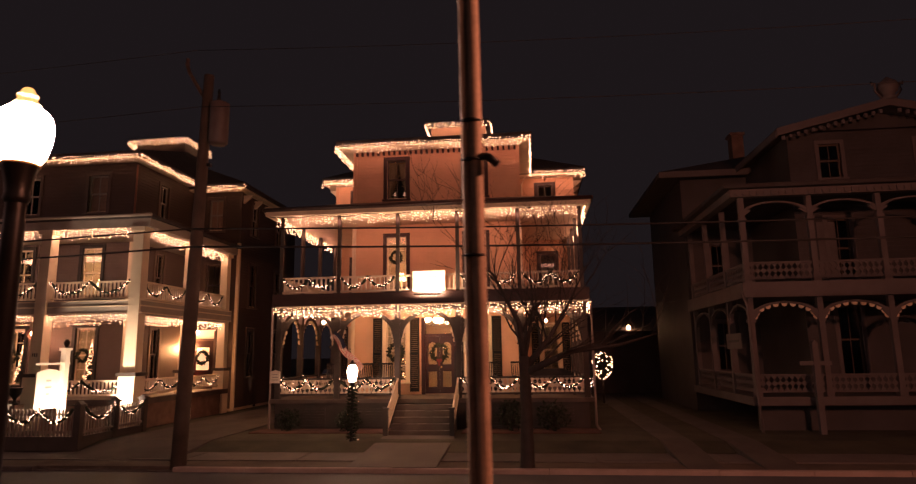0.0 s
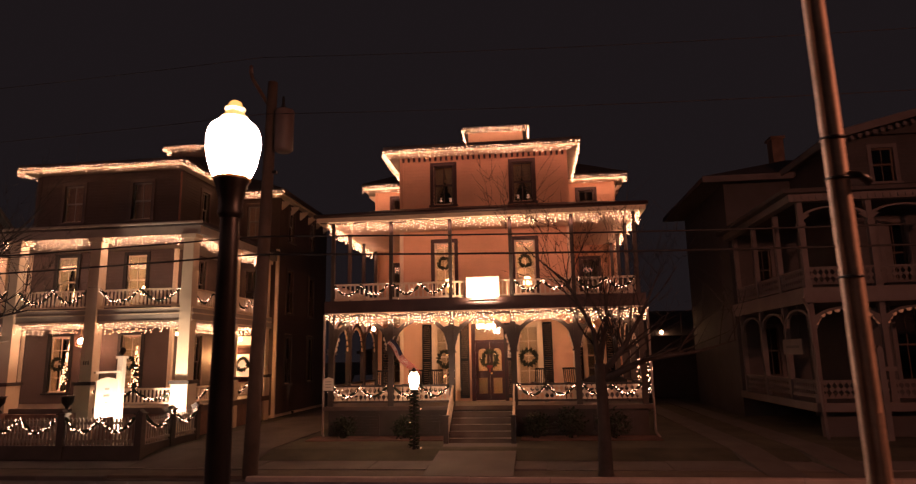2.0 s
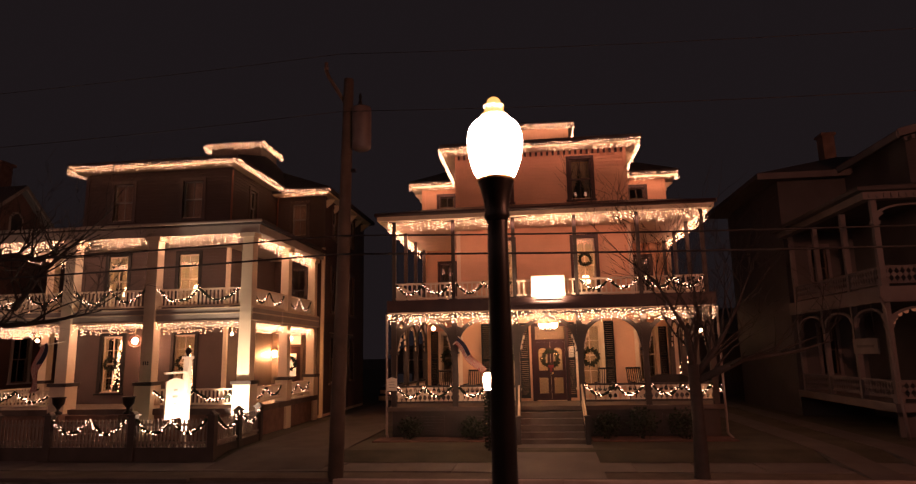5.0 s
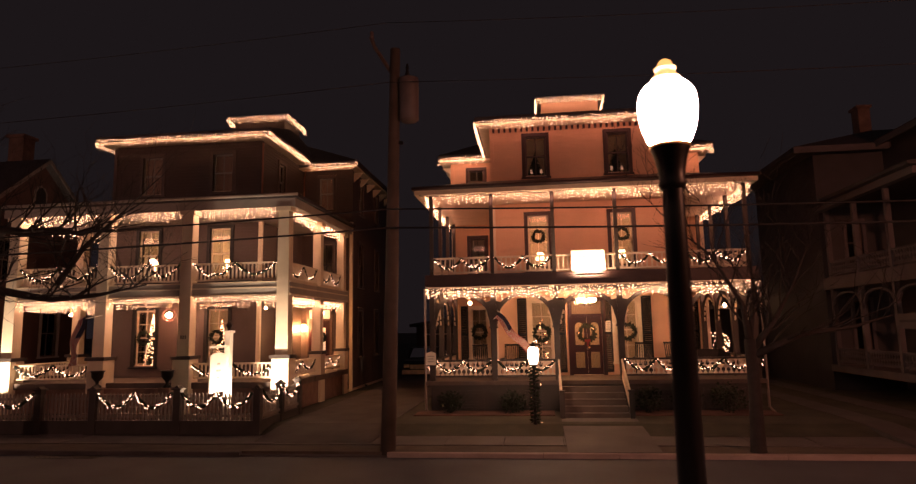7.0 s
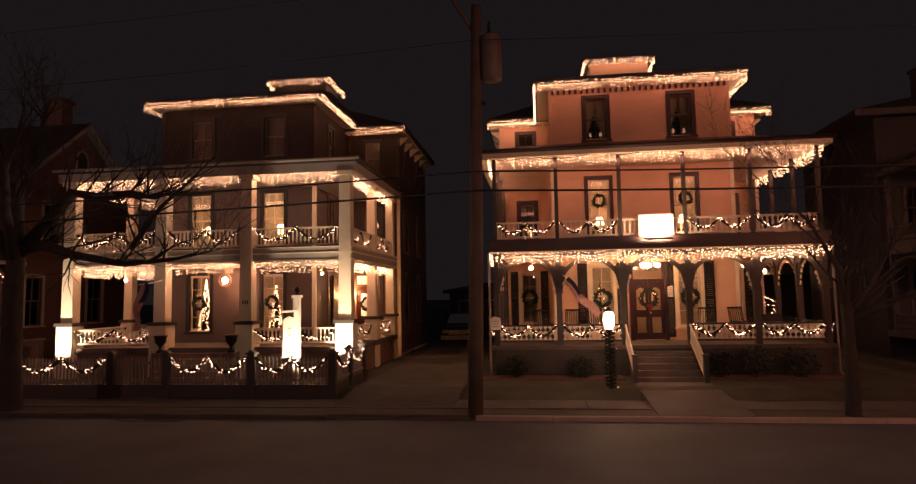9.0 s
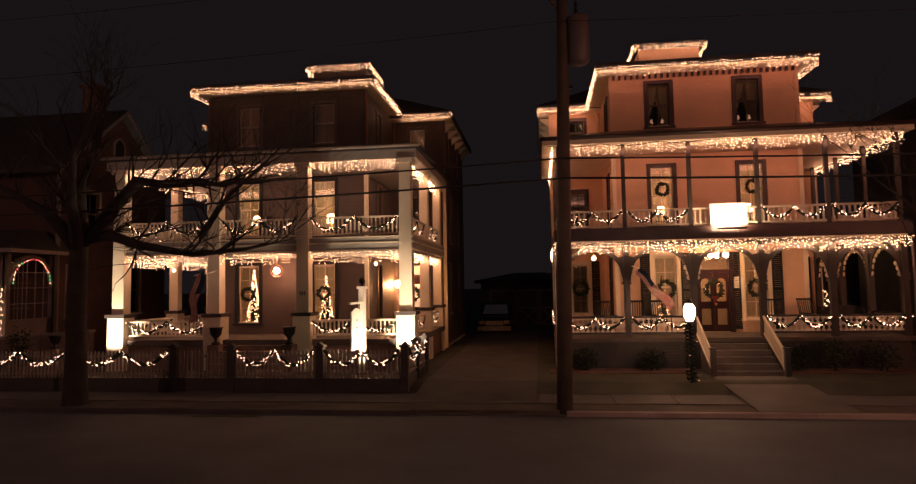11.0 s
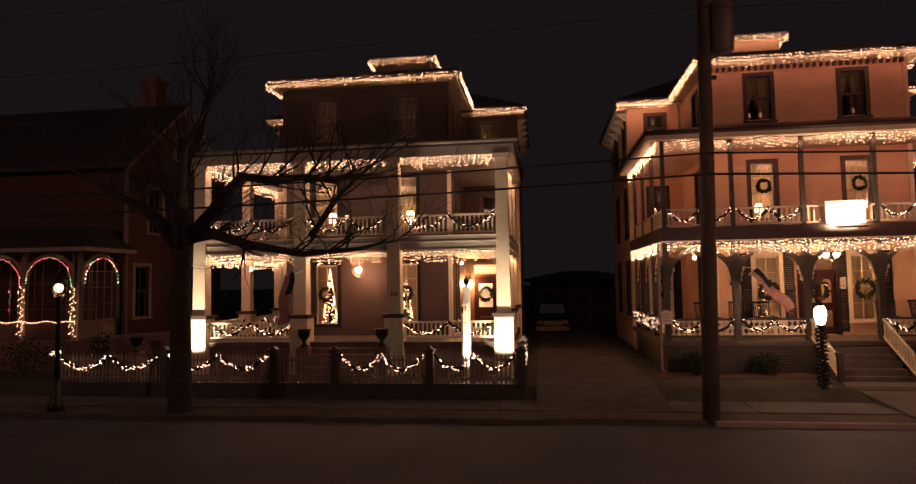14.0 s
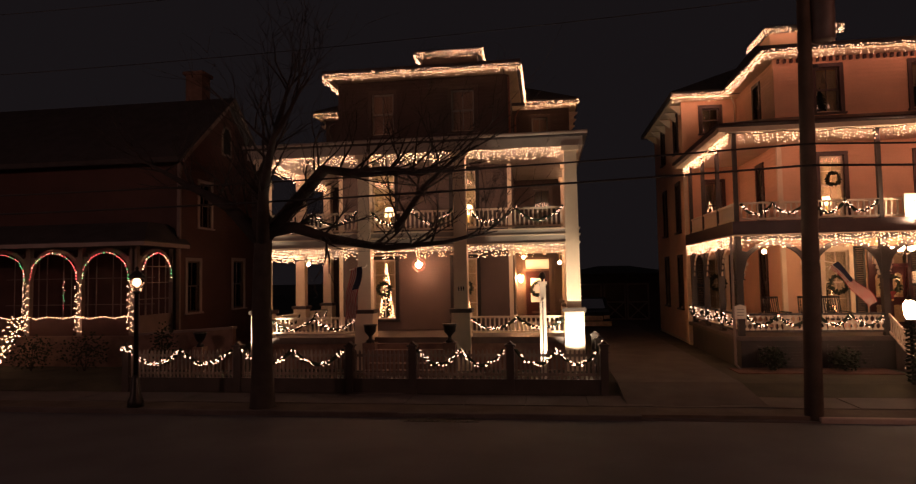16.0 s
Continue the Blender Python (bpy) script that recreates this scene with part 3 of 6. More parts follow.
def arch(house, x0, x1, y, zs, zt, mat, axis="x", scallops=0):
    """A round arched bracket band between two posts, with a scalloped inner trim if wanted."""
    m, rad, n = (x0 + x1) / 2, (x1 - x0) / 2 - 0.09, 24
    b = Build()

    def at(r, i, k=n):
        w = math.pi * i / k
        return m - r * math.cos(w), zs + (zt - 0.13 - zs) / rad * r * math.sin(w)
    out = rad + 0.13
    ring = []
    for i in range(n + 1):
        (u, v), (p, q) = at(rad, i), at(out, i)
        p, q = min(max(p, x0), x1), min(q, zt + 0.01)
        ring += [(u, y - 0.05, v), (p, y - 0.05, q), (p, y + 0.05, q), (u, y + 0.05, v)]
    faces = [(4 * i + k, 4 * i + (k + 1) % 4, 4 * i + 4 + (k + 1) % 4, 4 * i + 4 + k) for i in range(n) for k in range(4)]
    b.poly(ring if axis == "x" else [(p[1], p[0], p[2]) for p in ring], faces + [(3, 2, 1, 0), (4 * n, 4 * n + 1, 4 * n + 2, 4 * n + 3)])
    for u, e in ((x0, 1), (x1, -1)):
        part("bracket", Build().prism([(u, zs), (u + e * 0.1, zs), (u + e * 0.3, zt - 0.35), (u + e * 0.12, zt - 0.3), (u, zt - 0.3)][::e], "y" if axis == "x" else "x", y - 0.04, y + 0.04), mat, house)
    ob = part("arch", b, mat, house)
    if scallops:
        ends = (range(scallops),) if scallops < 14 else (range(3), range(scallops - 3, scallops))
    for run in ends if scallops else ():
        t = Build()
        for i in run:
            u, v = at(rad - 0.02, i + 0.5, scallops)
            t.prism([(u + 0.085 * math.cos(k * math.pi / 4), v + 0.085 * math.sin(k * math.pi / 4)) for k in range(8)], "y" if axis == "x" else "x", y - 0.02, y + 0.02)
        part("scalloped_trim", t, CREAM_TRIM, ob)
    return ob


def capital(house, x, y, z, mat):
    part("capital", Build().box(x - 0.13, x + 0.13, y - 0.13, y + 0.13, z, z + 0.05).box(x - 0.115, x + 0.115, y - 0.115, y + 0.115, z - 0.1, z).box(x - 0.14, x + 0.14, y - 0.14, y + 0.14, z - 0.15, z - 0.1), mat, house)


for x in px:
    capital(peach, x, CY, 3.3, DKGREEN)
for a, c in zip(px, px[1:]):
    arch(peach, a, c, CY, 3.25, 4.35, DKGREEN, "x", 18)
for x in (px[0], px[5]):
    for a, c in ((20.9, 22.9), (22.9, 24.9), (24.9, 26.9)):
        arch(peach, a, c, x, 3.25, 4.35, DKGREEN, "y", 13)
part("frieze", Build().box(-8.6, 1.8, CY - 0.06, CY + 0.06, 4.35, 4.5), DKGREEN, peach)
for i, (a, c) in enumerate(zip(px, px[1:])):
    if i != 2:
        railing(peach, (a + 0.09, CY), (c - 0.09, CY), 1.56, 2.13, CREAM_TRIM, "sawn", 0.155)
    railing(peach, (a + 0.06, CY), (c - 0.06, CY), 5.0, 5.55, CREAM_TRIM, "bars", 0.15)
for x in (px[0], px[5]):
    for a, c in ((20.9, 22.9), (22.9, 24.9), (24.9, 26.9)):
        railing(peach, (x, a + 0.09), (x, c - 0.09), 1.56, 2.13, CREAM_TRIM, "sawn", 0.155)
        railing(peach, (x, a + 0.06), (x, c - 0.06), 5.0, 5.55, CREAM_TRIM, "bars", 0.15)
r = Build()
hip(r, -9.15, 2.2, 20.45, 27.3, 7.95, -6.5, -0.3, 22.9, 27.3, 8.62, 0.1)
part("porch_roof", r, MAROON, peach)
r = Build()
for a in ((-9.07, 2.12, 20.55, 22.85), (-9.07, -6.55, 22.85, 27.25), (-0.25, 2.12, 22.85, 27.25)):
    r.box(*a, 7.7, 7.845)
part("porch_soffit", r, CREAM_TRIM, peach)
for i in range(6):
    z = 1.45 - 0.17 * i
    part("step", Build().box(-4.35, -2.45, 20.68 - 0.28 * (i + 1), 20.68 - 0.28 * i, 0.38, z - 0.17), DECKW, peach)
for i in range(5):
    a, c = px[i], px[i + 1]
    icicles((a, CY - 0.26, 4.5), (c, CY - 0.26, 4.5), 0.36, 30, "porch lights of the peach house", 200 + i)
    icicles((a + 0.06, CY - 0.14, 7.7), (c - 0.06, CY - 0.14, 7.7), 0.32, 24, "porch lights of the peach house", 210 + i)
    if i != 2:
        garland((a + 0.1, CY - 0.09, 2.1), (c - 0.1, CY - 0.09, 2.1), 2, 0.35, "garlands of the peach house", 220 + i)
        garland((a + 0.1, CY - 0.09, 5.5), (c - 0.1, CY - 0.09, 5.5), 2, 0.35, "garlands of the peach house", 230 + i)
for x, e in ((px[0] - 0.2, 1), (px[5] + 0.2, -1)):
    icicles((x, CY - 0.2, 4.5), (x, 27.1, 4.5), 0.34, 25, "porch lights of the peach house", 240 + e)
    icicles((x, CY - 0.1, 7.7), (x, 27.1, 7.7), 0.32, 25, "porch lights of the peach house", 244 + e)
    garland((x, 21, 2.1), (x, 26.9, 2.1), 6, 0.35, "garlands of the peach house", 247 + e)

string_glow((-8.4, 20.8, 4.3), (1.6, 20.8, 4.3), (0, 1), 98, (1.0, 0.58, 0.30), -0.4)
string_glow((-8.4, 20.8, 7.5), (1.6, 20.8, 7.5), (0, 1), 37, (1.0, 0.40, 0.26))
string_glow((-7.0, 22.25, 10.55), (0.2, 22.25, 10.55), (0, 1), 8.5, (1.0, 0.34, 0.24))
for z, w in ((4.3, 34), (7.5, 34)):
    string_glow((-8.6, 21.2, z), (-8.6, 26.9, z), (1, 0), w * 0.65, (1.0, 0.40, 0.23))
    string_glow((1.85, 21.2, z), (1.85, 26.9, z), (-1, 0), w * 0.5, (1.0, 0.40, 0.23))
string_glow((-9.0, 26.72, 10.5), (-7.1, 26.72, 10.5), (0, 1), 9, (1.0, 0.42, 0.24))
string_glow((0.3, 26.72, 10.5), (2.5, 26.72, 10.5), (0, 1), 9, (1.0, 0.42, 0.24))
string_glow((-4.7, 28.75, 13.75), (-1.6, 28.75, 13.75), (0, 1), 6, (1.0, 0.5, 0.3))

# the taupe house
LX, LY = -18.8, 20.5
taupe = body("taupe_house", LX, 23.0, 27.5, TAUPE, COLUMN, SASH, "three storey dark taupe clapboard house with tall cream columns", True)
eave_lights(LX, 23.0, 27.5, "eave lights of the taupe house", 300, 10.9, 0.28, 0.13, -0.13, 0.14)
lx = [-23.8, -20.27, -17.12, -13.6]
for a in ((-24.0, -13.38, 20.4, 22.95), (-24.0, -21.95, 22.95, 27.05), (-15.65, -13.35, 22.95, 27.05)):
    part("porch_floor", Build().box(*a, 1.3, 1.5), DECKW, taupe)
    part("balcony_floor", Build().box(*a, 4.4, 4.9), TAUPE_TRIM, taupe)
    part("porch_ceiling", Build().box(a[0] + 0.1, a[1] - 0.1, a[2] + 0.1, a[3], 4.35, 4.395), TAUPE_TRIM, taupe)
for z in (4.41, 4.66, 4.85):
    part("moulding", Build().box(-24.03, -13.35, 20.36, 20.397, z, z + 0.045), COLUMN, taupe)
    part("moulding", Build().box(-13.377, -13.34, 20.4, 27.0, z, z + 0.045), COLUMN, taupe)
part("gutter", Build().tube([(-24.4, 20.12, 7.84), (-13.05, 20.12, 7.84)], 0.055, 8), TAUPE_TRIM, taupe)
part("gutter", Build().tube([(-9.1, 20.4, 7.9), (2.15, 20.4, 7.9)], 0.05, 8), MAROON, peach)
part("porch_skirt", Build().box(-23.9, -13.45, 20.5, 20.6, 0.3, 1.3), BRICK, taupe)
part("porch_skirt", Build().box(-13.55, -13.45, 20.6, 27.0, 0.3, 1.3), BRICK, taupe)
part("porch_skirt", Build().box(-23.9, -23.8, 20.6, 27.0, 0.3, 1.3), BRICK, taupe)


def column(house, x, y, w=0.22, ped=0.3):
    c = new("column")
    ORG[c] = Vector((x, y, 0.38))
    c.parent, c.location = house, ORG[c] - ORG[house]
    part("pedestal", Build().box(x - ped, x + ped, y - ped, y + ped, 0.3, 2.28), COLUMN, c)
    part("cap", Build().box(x - ped - 0.06, x + ped + 0.06, y - ped - 0.06, y + ped + 0.06, 2.28, 2.4), DKGREEN, c)
    part("shaft", Build().prism([(x - w, 2.4), (x + w, 2.4), (x + w * 0.85, 7.3), (x - w * 0.85, 7.3)], "y", y - w * 0.9, y + w * 0.9), COLUMN, c)
    part("capital", Build().box(x - w - 0.05, x + w + 0.05, y - w - 0.05, y + w + 0.05, 7.3, 7.45), COLUMN, c)


for x in lx:
    column(taupe, x, LY)
for x in (lx[0], lx[3]):
    for y in (23.8, 26.8):
        column(taupe, x, y, 0.18, 0.24)
r = Build()
hip(r, -24.45, -13.06, 20.17, 27.1, 7.87, -21.9, -15.7, 23.0, 27.1, 8.55, 0.12)
part("porch_roof", r, ROOF, taupe)
r = Build()
for a in ((-24.3, -13.2, 20.3, 22.95), (-24.3, -21.95, 22.95, 27.05), (-15.65, -13.2, 22.95, 27.05)):
    r.box(*a, 7.45, 7.775)
part("porch_entablature", r, TAUPE_TRIM, taupe)
for i in range(3):
    a, c = lx[i] + 0.25, lx[i + 1] - 0.25
    railing(taupe, (a, LY), (c, LY), 4.95, 5.58, COLUMN, "bars", 0.14)
    icicles((a, LY - 0.16, 7.45), (c, LY - 0.16, 7.45), 0.36, 24, "porch lights of the taupe house", 400 + i, 0.0)
    icicles((a, LY - 0.16, 4.4), (c, LY - 0.16, 4.4), 0.36, 24, "porch lights of the taupe house", 410 + i)
    garland((a, LY - 0.1, 5.55), (c, LY - 0.1, 5.6), 2, 0.46, "garlands of the taupe house", 420 + i, 22)
    if i != 1:
        railing(taupe, (a, LY), (c, LY), 1.62, 2.15, COLUMN, "bars", 0.14)
        garland((a, LY - 0.1, 2.12), (c, LY - 0.1, 2.12), 2, 0.38, "garlands of the taupe house", 430 + i)
for x in (lx[0], lx[3]):
    for a, c in ((LY + 0.25, 23.6), (24.0, 26.6)):
        railing(taupe, (x, a), (x, c), 4.95, 5.58, COLUMN, "bars", 0.14)
        railing(taupe, (x, a), (x, c), 1.62, 2.15, COLUMN, "bars", 0.14)
        icicles((x, a, 7.45), (x, c, 7.45), 0.36, 25, "porch lights of the taupe house", 440 + int(a))
        icicles((x, a, 4.4), (x, c, 4.4), 0.36, 25, "porch lights of the taupe house", 450 + int(a))
        garland((x, a, 5.55), (x, c, 5.55), 2, 0.46, "garlands of the taupe house", 460 + int(a))
        garland((x, a, 2.12), (x, c, 2.12), 2, 0.38, "garlands of the taupe house", 470 + int(a))
for i in range(5):
    part("step", Build().box(-19.9, -17.5, 20.38 - 0.28 * (i + 1), 20.38 - 0.28 * i, 0.38, 1.33 - 0.17 * i), BRICK, taupe)

string_glow((-23.8, 20.4, 4.2), (-13.8, 20.4, 4.2), (0, 1), 34, (1.0, 0.46, 0.28))
string_glow((-23.8, 20.4, 7.25), (-13.8, 20.4, 7.25), (0, 1), 84, (1.0, 0.54, 0.33))
for z in (4.2, 7.25):
    string_glow((-13.45, 21.0, z), (-13.45, 26.6, z), (-1, 0), 36, (1.0, 0.5, 0.28))
    string_glow((-24.1, 21.0, z), (-24.1, 26.6, z), (1, 0), 20, (1.0, 0.46, 0.28))

# ---- street furniture ----
def street_lamp(x, y, z0, zg, label, lit, s=1.0):
    """Iron post with a fluted base and an acorn globe; zg: the globe's middle."""
    t = thing("street_lamp", (x, y, z0), label, "street lamp", "street lamps")
    part("base", Build().lathe(x, y, [(0.24 * s, z0), (0.24 * s, z0 + 0.12), (0.18 * s, z0 + 0.2), (0.16 * s, z0 + 0.6), (0.11 * s, z0 + 0.75)]), IRON, t)
    part("post", Build().lathe(x, y, [(0.105 * s, z0 + 0.7), (0.075 * s, zg - 0.62), (0.075 * s, zg - 0.5)]), IRON, t)
    part("collar", Build().lathe(x, y, [(0.082 * s, zg - 0.6), (0.1 * s, zg - 0.56), (0.09 * s, zg - 0.52), (0.1 * s, zg - 0.44), (0.125 * s, zg - 0.33), (0.138 * s, zg - 0.3), (0.138 * s, zg - 0.27)]), IRON, t)
    acorn = ((0.122, -0.275), (0.14, -0.255), (0.16, -0.22), (0.18, -0.165), (0.195, -0.105), (0.205, -0.04), (0.209, 0.02), (0.205, 0.075), (0.192, 0.125), (0.168, 0.165), (0.138, 0.192), (0.105, 0.208))
    prof = [(r * s, zg + z * s) for r, z in acorn]
    part("globe", Build().lathe(x, y, prof, 32), GLOBE, t, "glowing acorn globe")
    bell = ((0.1, 0.208), (0.108, 0.222), (0.104, 0.238), (0.082, 0.255), (0.07, 0.285), (0.078, 0.302), (0.078, 0.318), (0.055, 0.332), (0.05, 0.352), (0.042, 0.368), (0.022, 0.382), (0.004, 0.388))
    part("finial", Build().lathe(x, y, [(r * s, zg + z * s) for r, z in bell], 24), FINIAL, t, "glowing amber glass finial")
    part("ring", Build().lathe(x, y, [(0.128 * s, zg - 0.298 * s), (0.145 * s, zg - 0.29 * s), (0.145 * s, zg - 0.276 * s), (0.12 * s, zg - 0.27 * s)], 24), BRASS, t, "gilded ring")
    return t


street_lamp(-4.06, 4.46, 0.26, 4.73, "tall dark iron street lamp with a glowing acorn globe", True)

pole = thing("metal_pole", (-0.25, 2.95, 0.26), "tall galvanised metal pole lit orange beside the pavement", "pole")
part("shaft", Build().tube([(-0.21, 2.95, 0.26), (-0.235, 2.95, 3.6), (-0.275, 2.95, 9.0)], [0.036, 0.035, 0.032], 18), STEEL, pole)
part("conduit", Build().tube([(-0.262, 2.94, 0.26), (-0.287, 2.94, 3.6), (-0.324, 2.94, 9.0)], 0.018, 10), STEEL, pole)
for z in (3.35, 3.82, 4.02):
    part("band", Build().lathe(-0.255 - 0.0075 * (z - 3.6), 2.946, [(0.05, z), (0.053, z + 0.002), (0.053, z + 0.01), (0.05, z + 0.012)], 18), IRON, pole)
part("bracket", Build().tube([(-0.21, 2.93, 3.84), (-0.17, 2.91, 3.83), (-0.13, 2.91, 3.79)], 0.02, 8), IRON, pole)
part("cleat", Build().box(-0.235, -0.215, 2.905, 2.925, 2.2, 2.75), STEEL, pole)

UX, UY = -8.63, 15.3
up = thing("utility_pole", (UX, UY, 0.24), "tall dark wooden utility pole with a transformer", "utility pole")
part("shaft", Build().tube([(UX - 0.12, UY, 0.1), (UX, UY, 5), (UX + 0.1, UY, 10.5)], [0.19, 0.165, 0.13], 16), POLEWOOD, up)
tr = part("transformer", Build().lathe(UX + 0.46, UY, [(0.2, 8.50), (0.25, 8.55), (0.26, 9.60), (0.25, 9.66), (0.1, 9.72)], 18), CANM, up, "grey can transformer")
part("bushing", Build().lathe(UX + 0.42, UY, [(0.04, 9.70), (0.06, 9.80), (0.03, 9.90), (0.05, 9.96), (0.02, 10.08)], 10), IRON, tr)
part("hanger", Build().box(UX + 0.1, UX + 0.26, UY - 0.03, UY + 0.03, 8.80, 8.88), IRON, up)
part("hanger", Build().box(UX + 0.1, UX + 0.26, UY - 0.03, UY + 0.03, 9.35, 9.43), IRON, up)
part("brace_arm", Build().tube([(UX, UY, 9.85), (UX - 0.45, UY - 0.05, 10.60), (UX - 0.52, UY - 0.05, 10.80)], 0.05, 8), POLEWOOD, up)
part("insulator", Build().lathe(UX - 0.52, UY - 0.05, [(0.05, 10.80), (0.07, 10.85), (0.04, 10.92), (0.06, 10.98), (0.02, 11.04)], 10), CANM, up)
part("cable_clamp", Build().box(UX + 0.1, UX + 0.3, UY - 0.05, UY + 0.05, 7.90, 7.98), IRON, up)


def overhead(z0, z1, y, r=0.02, sag=0.35):
    """One cable past the pole, from post to post along the street."""
    b = Build()
    for a, c in ((-46.0, UX), (UX, 28.0)):
        pts = [(a + (c - a) * u / 14, y, (z0 if a < UX else z1) - 4 * sag * (u / 14) * (1 - u / 14) + ((z1 - z0) * u / 14 if a < UX else 0)) for u in range(15)]
        b.tube(pts, r, 5)
    return tagged(part("overhead_cable", b, CABLE), "thin black overhead cable strung between poles", "cable", "overhead cables")


overhead(6.0, 6.18, UY - 0.18, 0.022)
overhead(5.5, 5.7, UY - 0.2, 0.026)
overhead(10.9, 11.0, UY - 0.5, 0.008, 0.5)


overhead(9.3, 9.5, UY - 0.25, 0.01, 0.45)

# slack wire looped below the porch eave
b = Build()
for k in range(3):
    a, c = -8.9 + 1.7 * k, -7.2 + 1.7 * k
    b.tube([(a + (c - a) * u / 10, 20.5, 7.66 - 0.5 * (0.5 + 0.2 * (k % 2)) * (u / 10) * (1 - u / 10)) for u in range(11)], 0.012, 5)
tagged(part("slack_wire", b, CABLE), "thin black wire looped below the porch eave", "cable")


def turned_lantern(x, y, z0, zg):
    """A smaller post lantern with a tapered glass."""
    t = thing("post_lantern", (x, y, z0), "dark iron street lamp with a dim warm lantern", "street lamp", "street lamps")
    part("base", Build().lathe(x, y, [(0.2, z0), (0.2, z0 + 0.15), (0.13, z0 + 0.3), (0.1, z0 + 0.7), (0.07, z0 + 0.8)], 16), IRON, t)
    part("post", Build().lathe(x, y, [(0.065, z0 + 0.75), (0.05, zg - 0.3), (0.09, zg - 0.26), (0.09, zg - 0.22)], 14), IRON, t)
    part("glass", Build().lathe(x, y, [(0.1, zg - 0.22), (0.15, zg - 0.1), (0.19, zg + 0.12)], 8, False), GLASS, t).visible_shadow = False
    part("bulb", Build().lathe(x, y, [(0.02, zg - 0.12), (0.09, zg - 0.06), (0.11, zg + 0.02), (0.08, zg + 0.08), (0.03, zg + 0.11)], 12), FROSTED, t, "glowing frosted inner globe")
    part("cap", Build().lathe(x, y, [(0.2, zg + 0.12), (0.21, zg + 0.15), (0.1, zg + 0.27), (0.04, zg + 0.31), (0.05, zg + 0.36), (0.01, zg + 0.42)], 12), IRON, t)


turned_lantern(-24.81, 15.35, 0.265, 3.4)

yx, yy = -5.2, 18.2
yl = thing("yard_lamp", (yx, yy, 0.46), "short garden lamp post wound with evergreen garland", "garden lamp")
part("post", Build().lathe(yx, yy, [(0.1, 0.36), (0.1, 0.44), (0.045, 0.5), (0.04, 2.03), (0.1, 2.08), (0.12, 2.12)], 14), IRON, yl)
part("globe", Build().lathe(yx, yy, [(0.09, 2.12), (0.135, 2.25), (0.155, 2.4), (0.135, 2.52), (0.08, 2.6)], 8, False), SMALLGLOBE, yl, "glowing six sided lantern")
part("cap", Build().lathe(yx, yy, [(0.13, 2.6), (0.06, 2.67), (0.02, 2.74)], 10), IRON, yl)
rr = random.Random(8)
b, bb = Build(), Build()
for i in range(260):
    w, z = i * 0.35, 0.5 + 1.53 * i / 260
    p = (yx + 0.07 * math.cos(w), yy + 0.07 * math.sin(w), z)
    b.tube([p, (yx + rr.uniform(0.13, 0.2) * math.cos(w), yy + rr.uniform(0.13, 0.2) * math.sin(w), z + rr.uniform(-0.07, 0.07))], [0.03, 0.004], 3, False)
    if i % 60 == 0:
        bb.bead((yx + 0.19 * math.cos(w), yy + 0.19 * math.sin(w), z), 0.009)
part("garland_wrap", b, GREENERY, yl, "evergreen wrap")
part("bulb_string", bb, BULB, yl, kind="stuff")

# ---- trees ----


def limb(b, p, d, r, length, depth, rr, out):
    """One crooked branch with its side branches."""
    n = 4 if depth > 1 else 3
    pts, rad = [Vector(p)], [r]
    d = Vector(d).normalized()
    for i in range(n):
        d = (d + Vector((rr.uniform(-0.28, 0.28), rr.uniform(-0.28, 0.28), rr.uniform(-0.12, 0.22)))).normalized()
        pts.append(pts[-1] + d * length / n)
        rad.append(r * (1 - 0.72 * (i + 1) / n))
    b.tube(pts, rad, 7 if r > 0.05 else (5 if r > 0.02 else 3))
    if depth > 0:
        for i in range(rr.choice((3, 4))):
            k = rr.randrange(1, n + 1)
            side = (d + Vector((rr.uniform(-1, 1), rr.uniform(-1, 1), rr.uniform(-0.4, 0.7)))).normalized()
            limb(b, pts[k], side, max(rad[k] * 0.7, 0.006), length * rr.uniform(0.5, 0.75), depth - 1, rr, out)


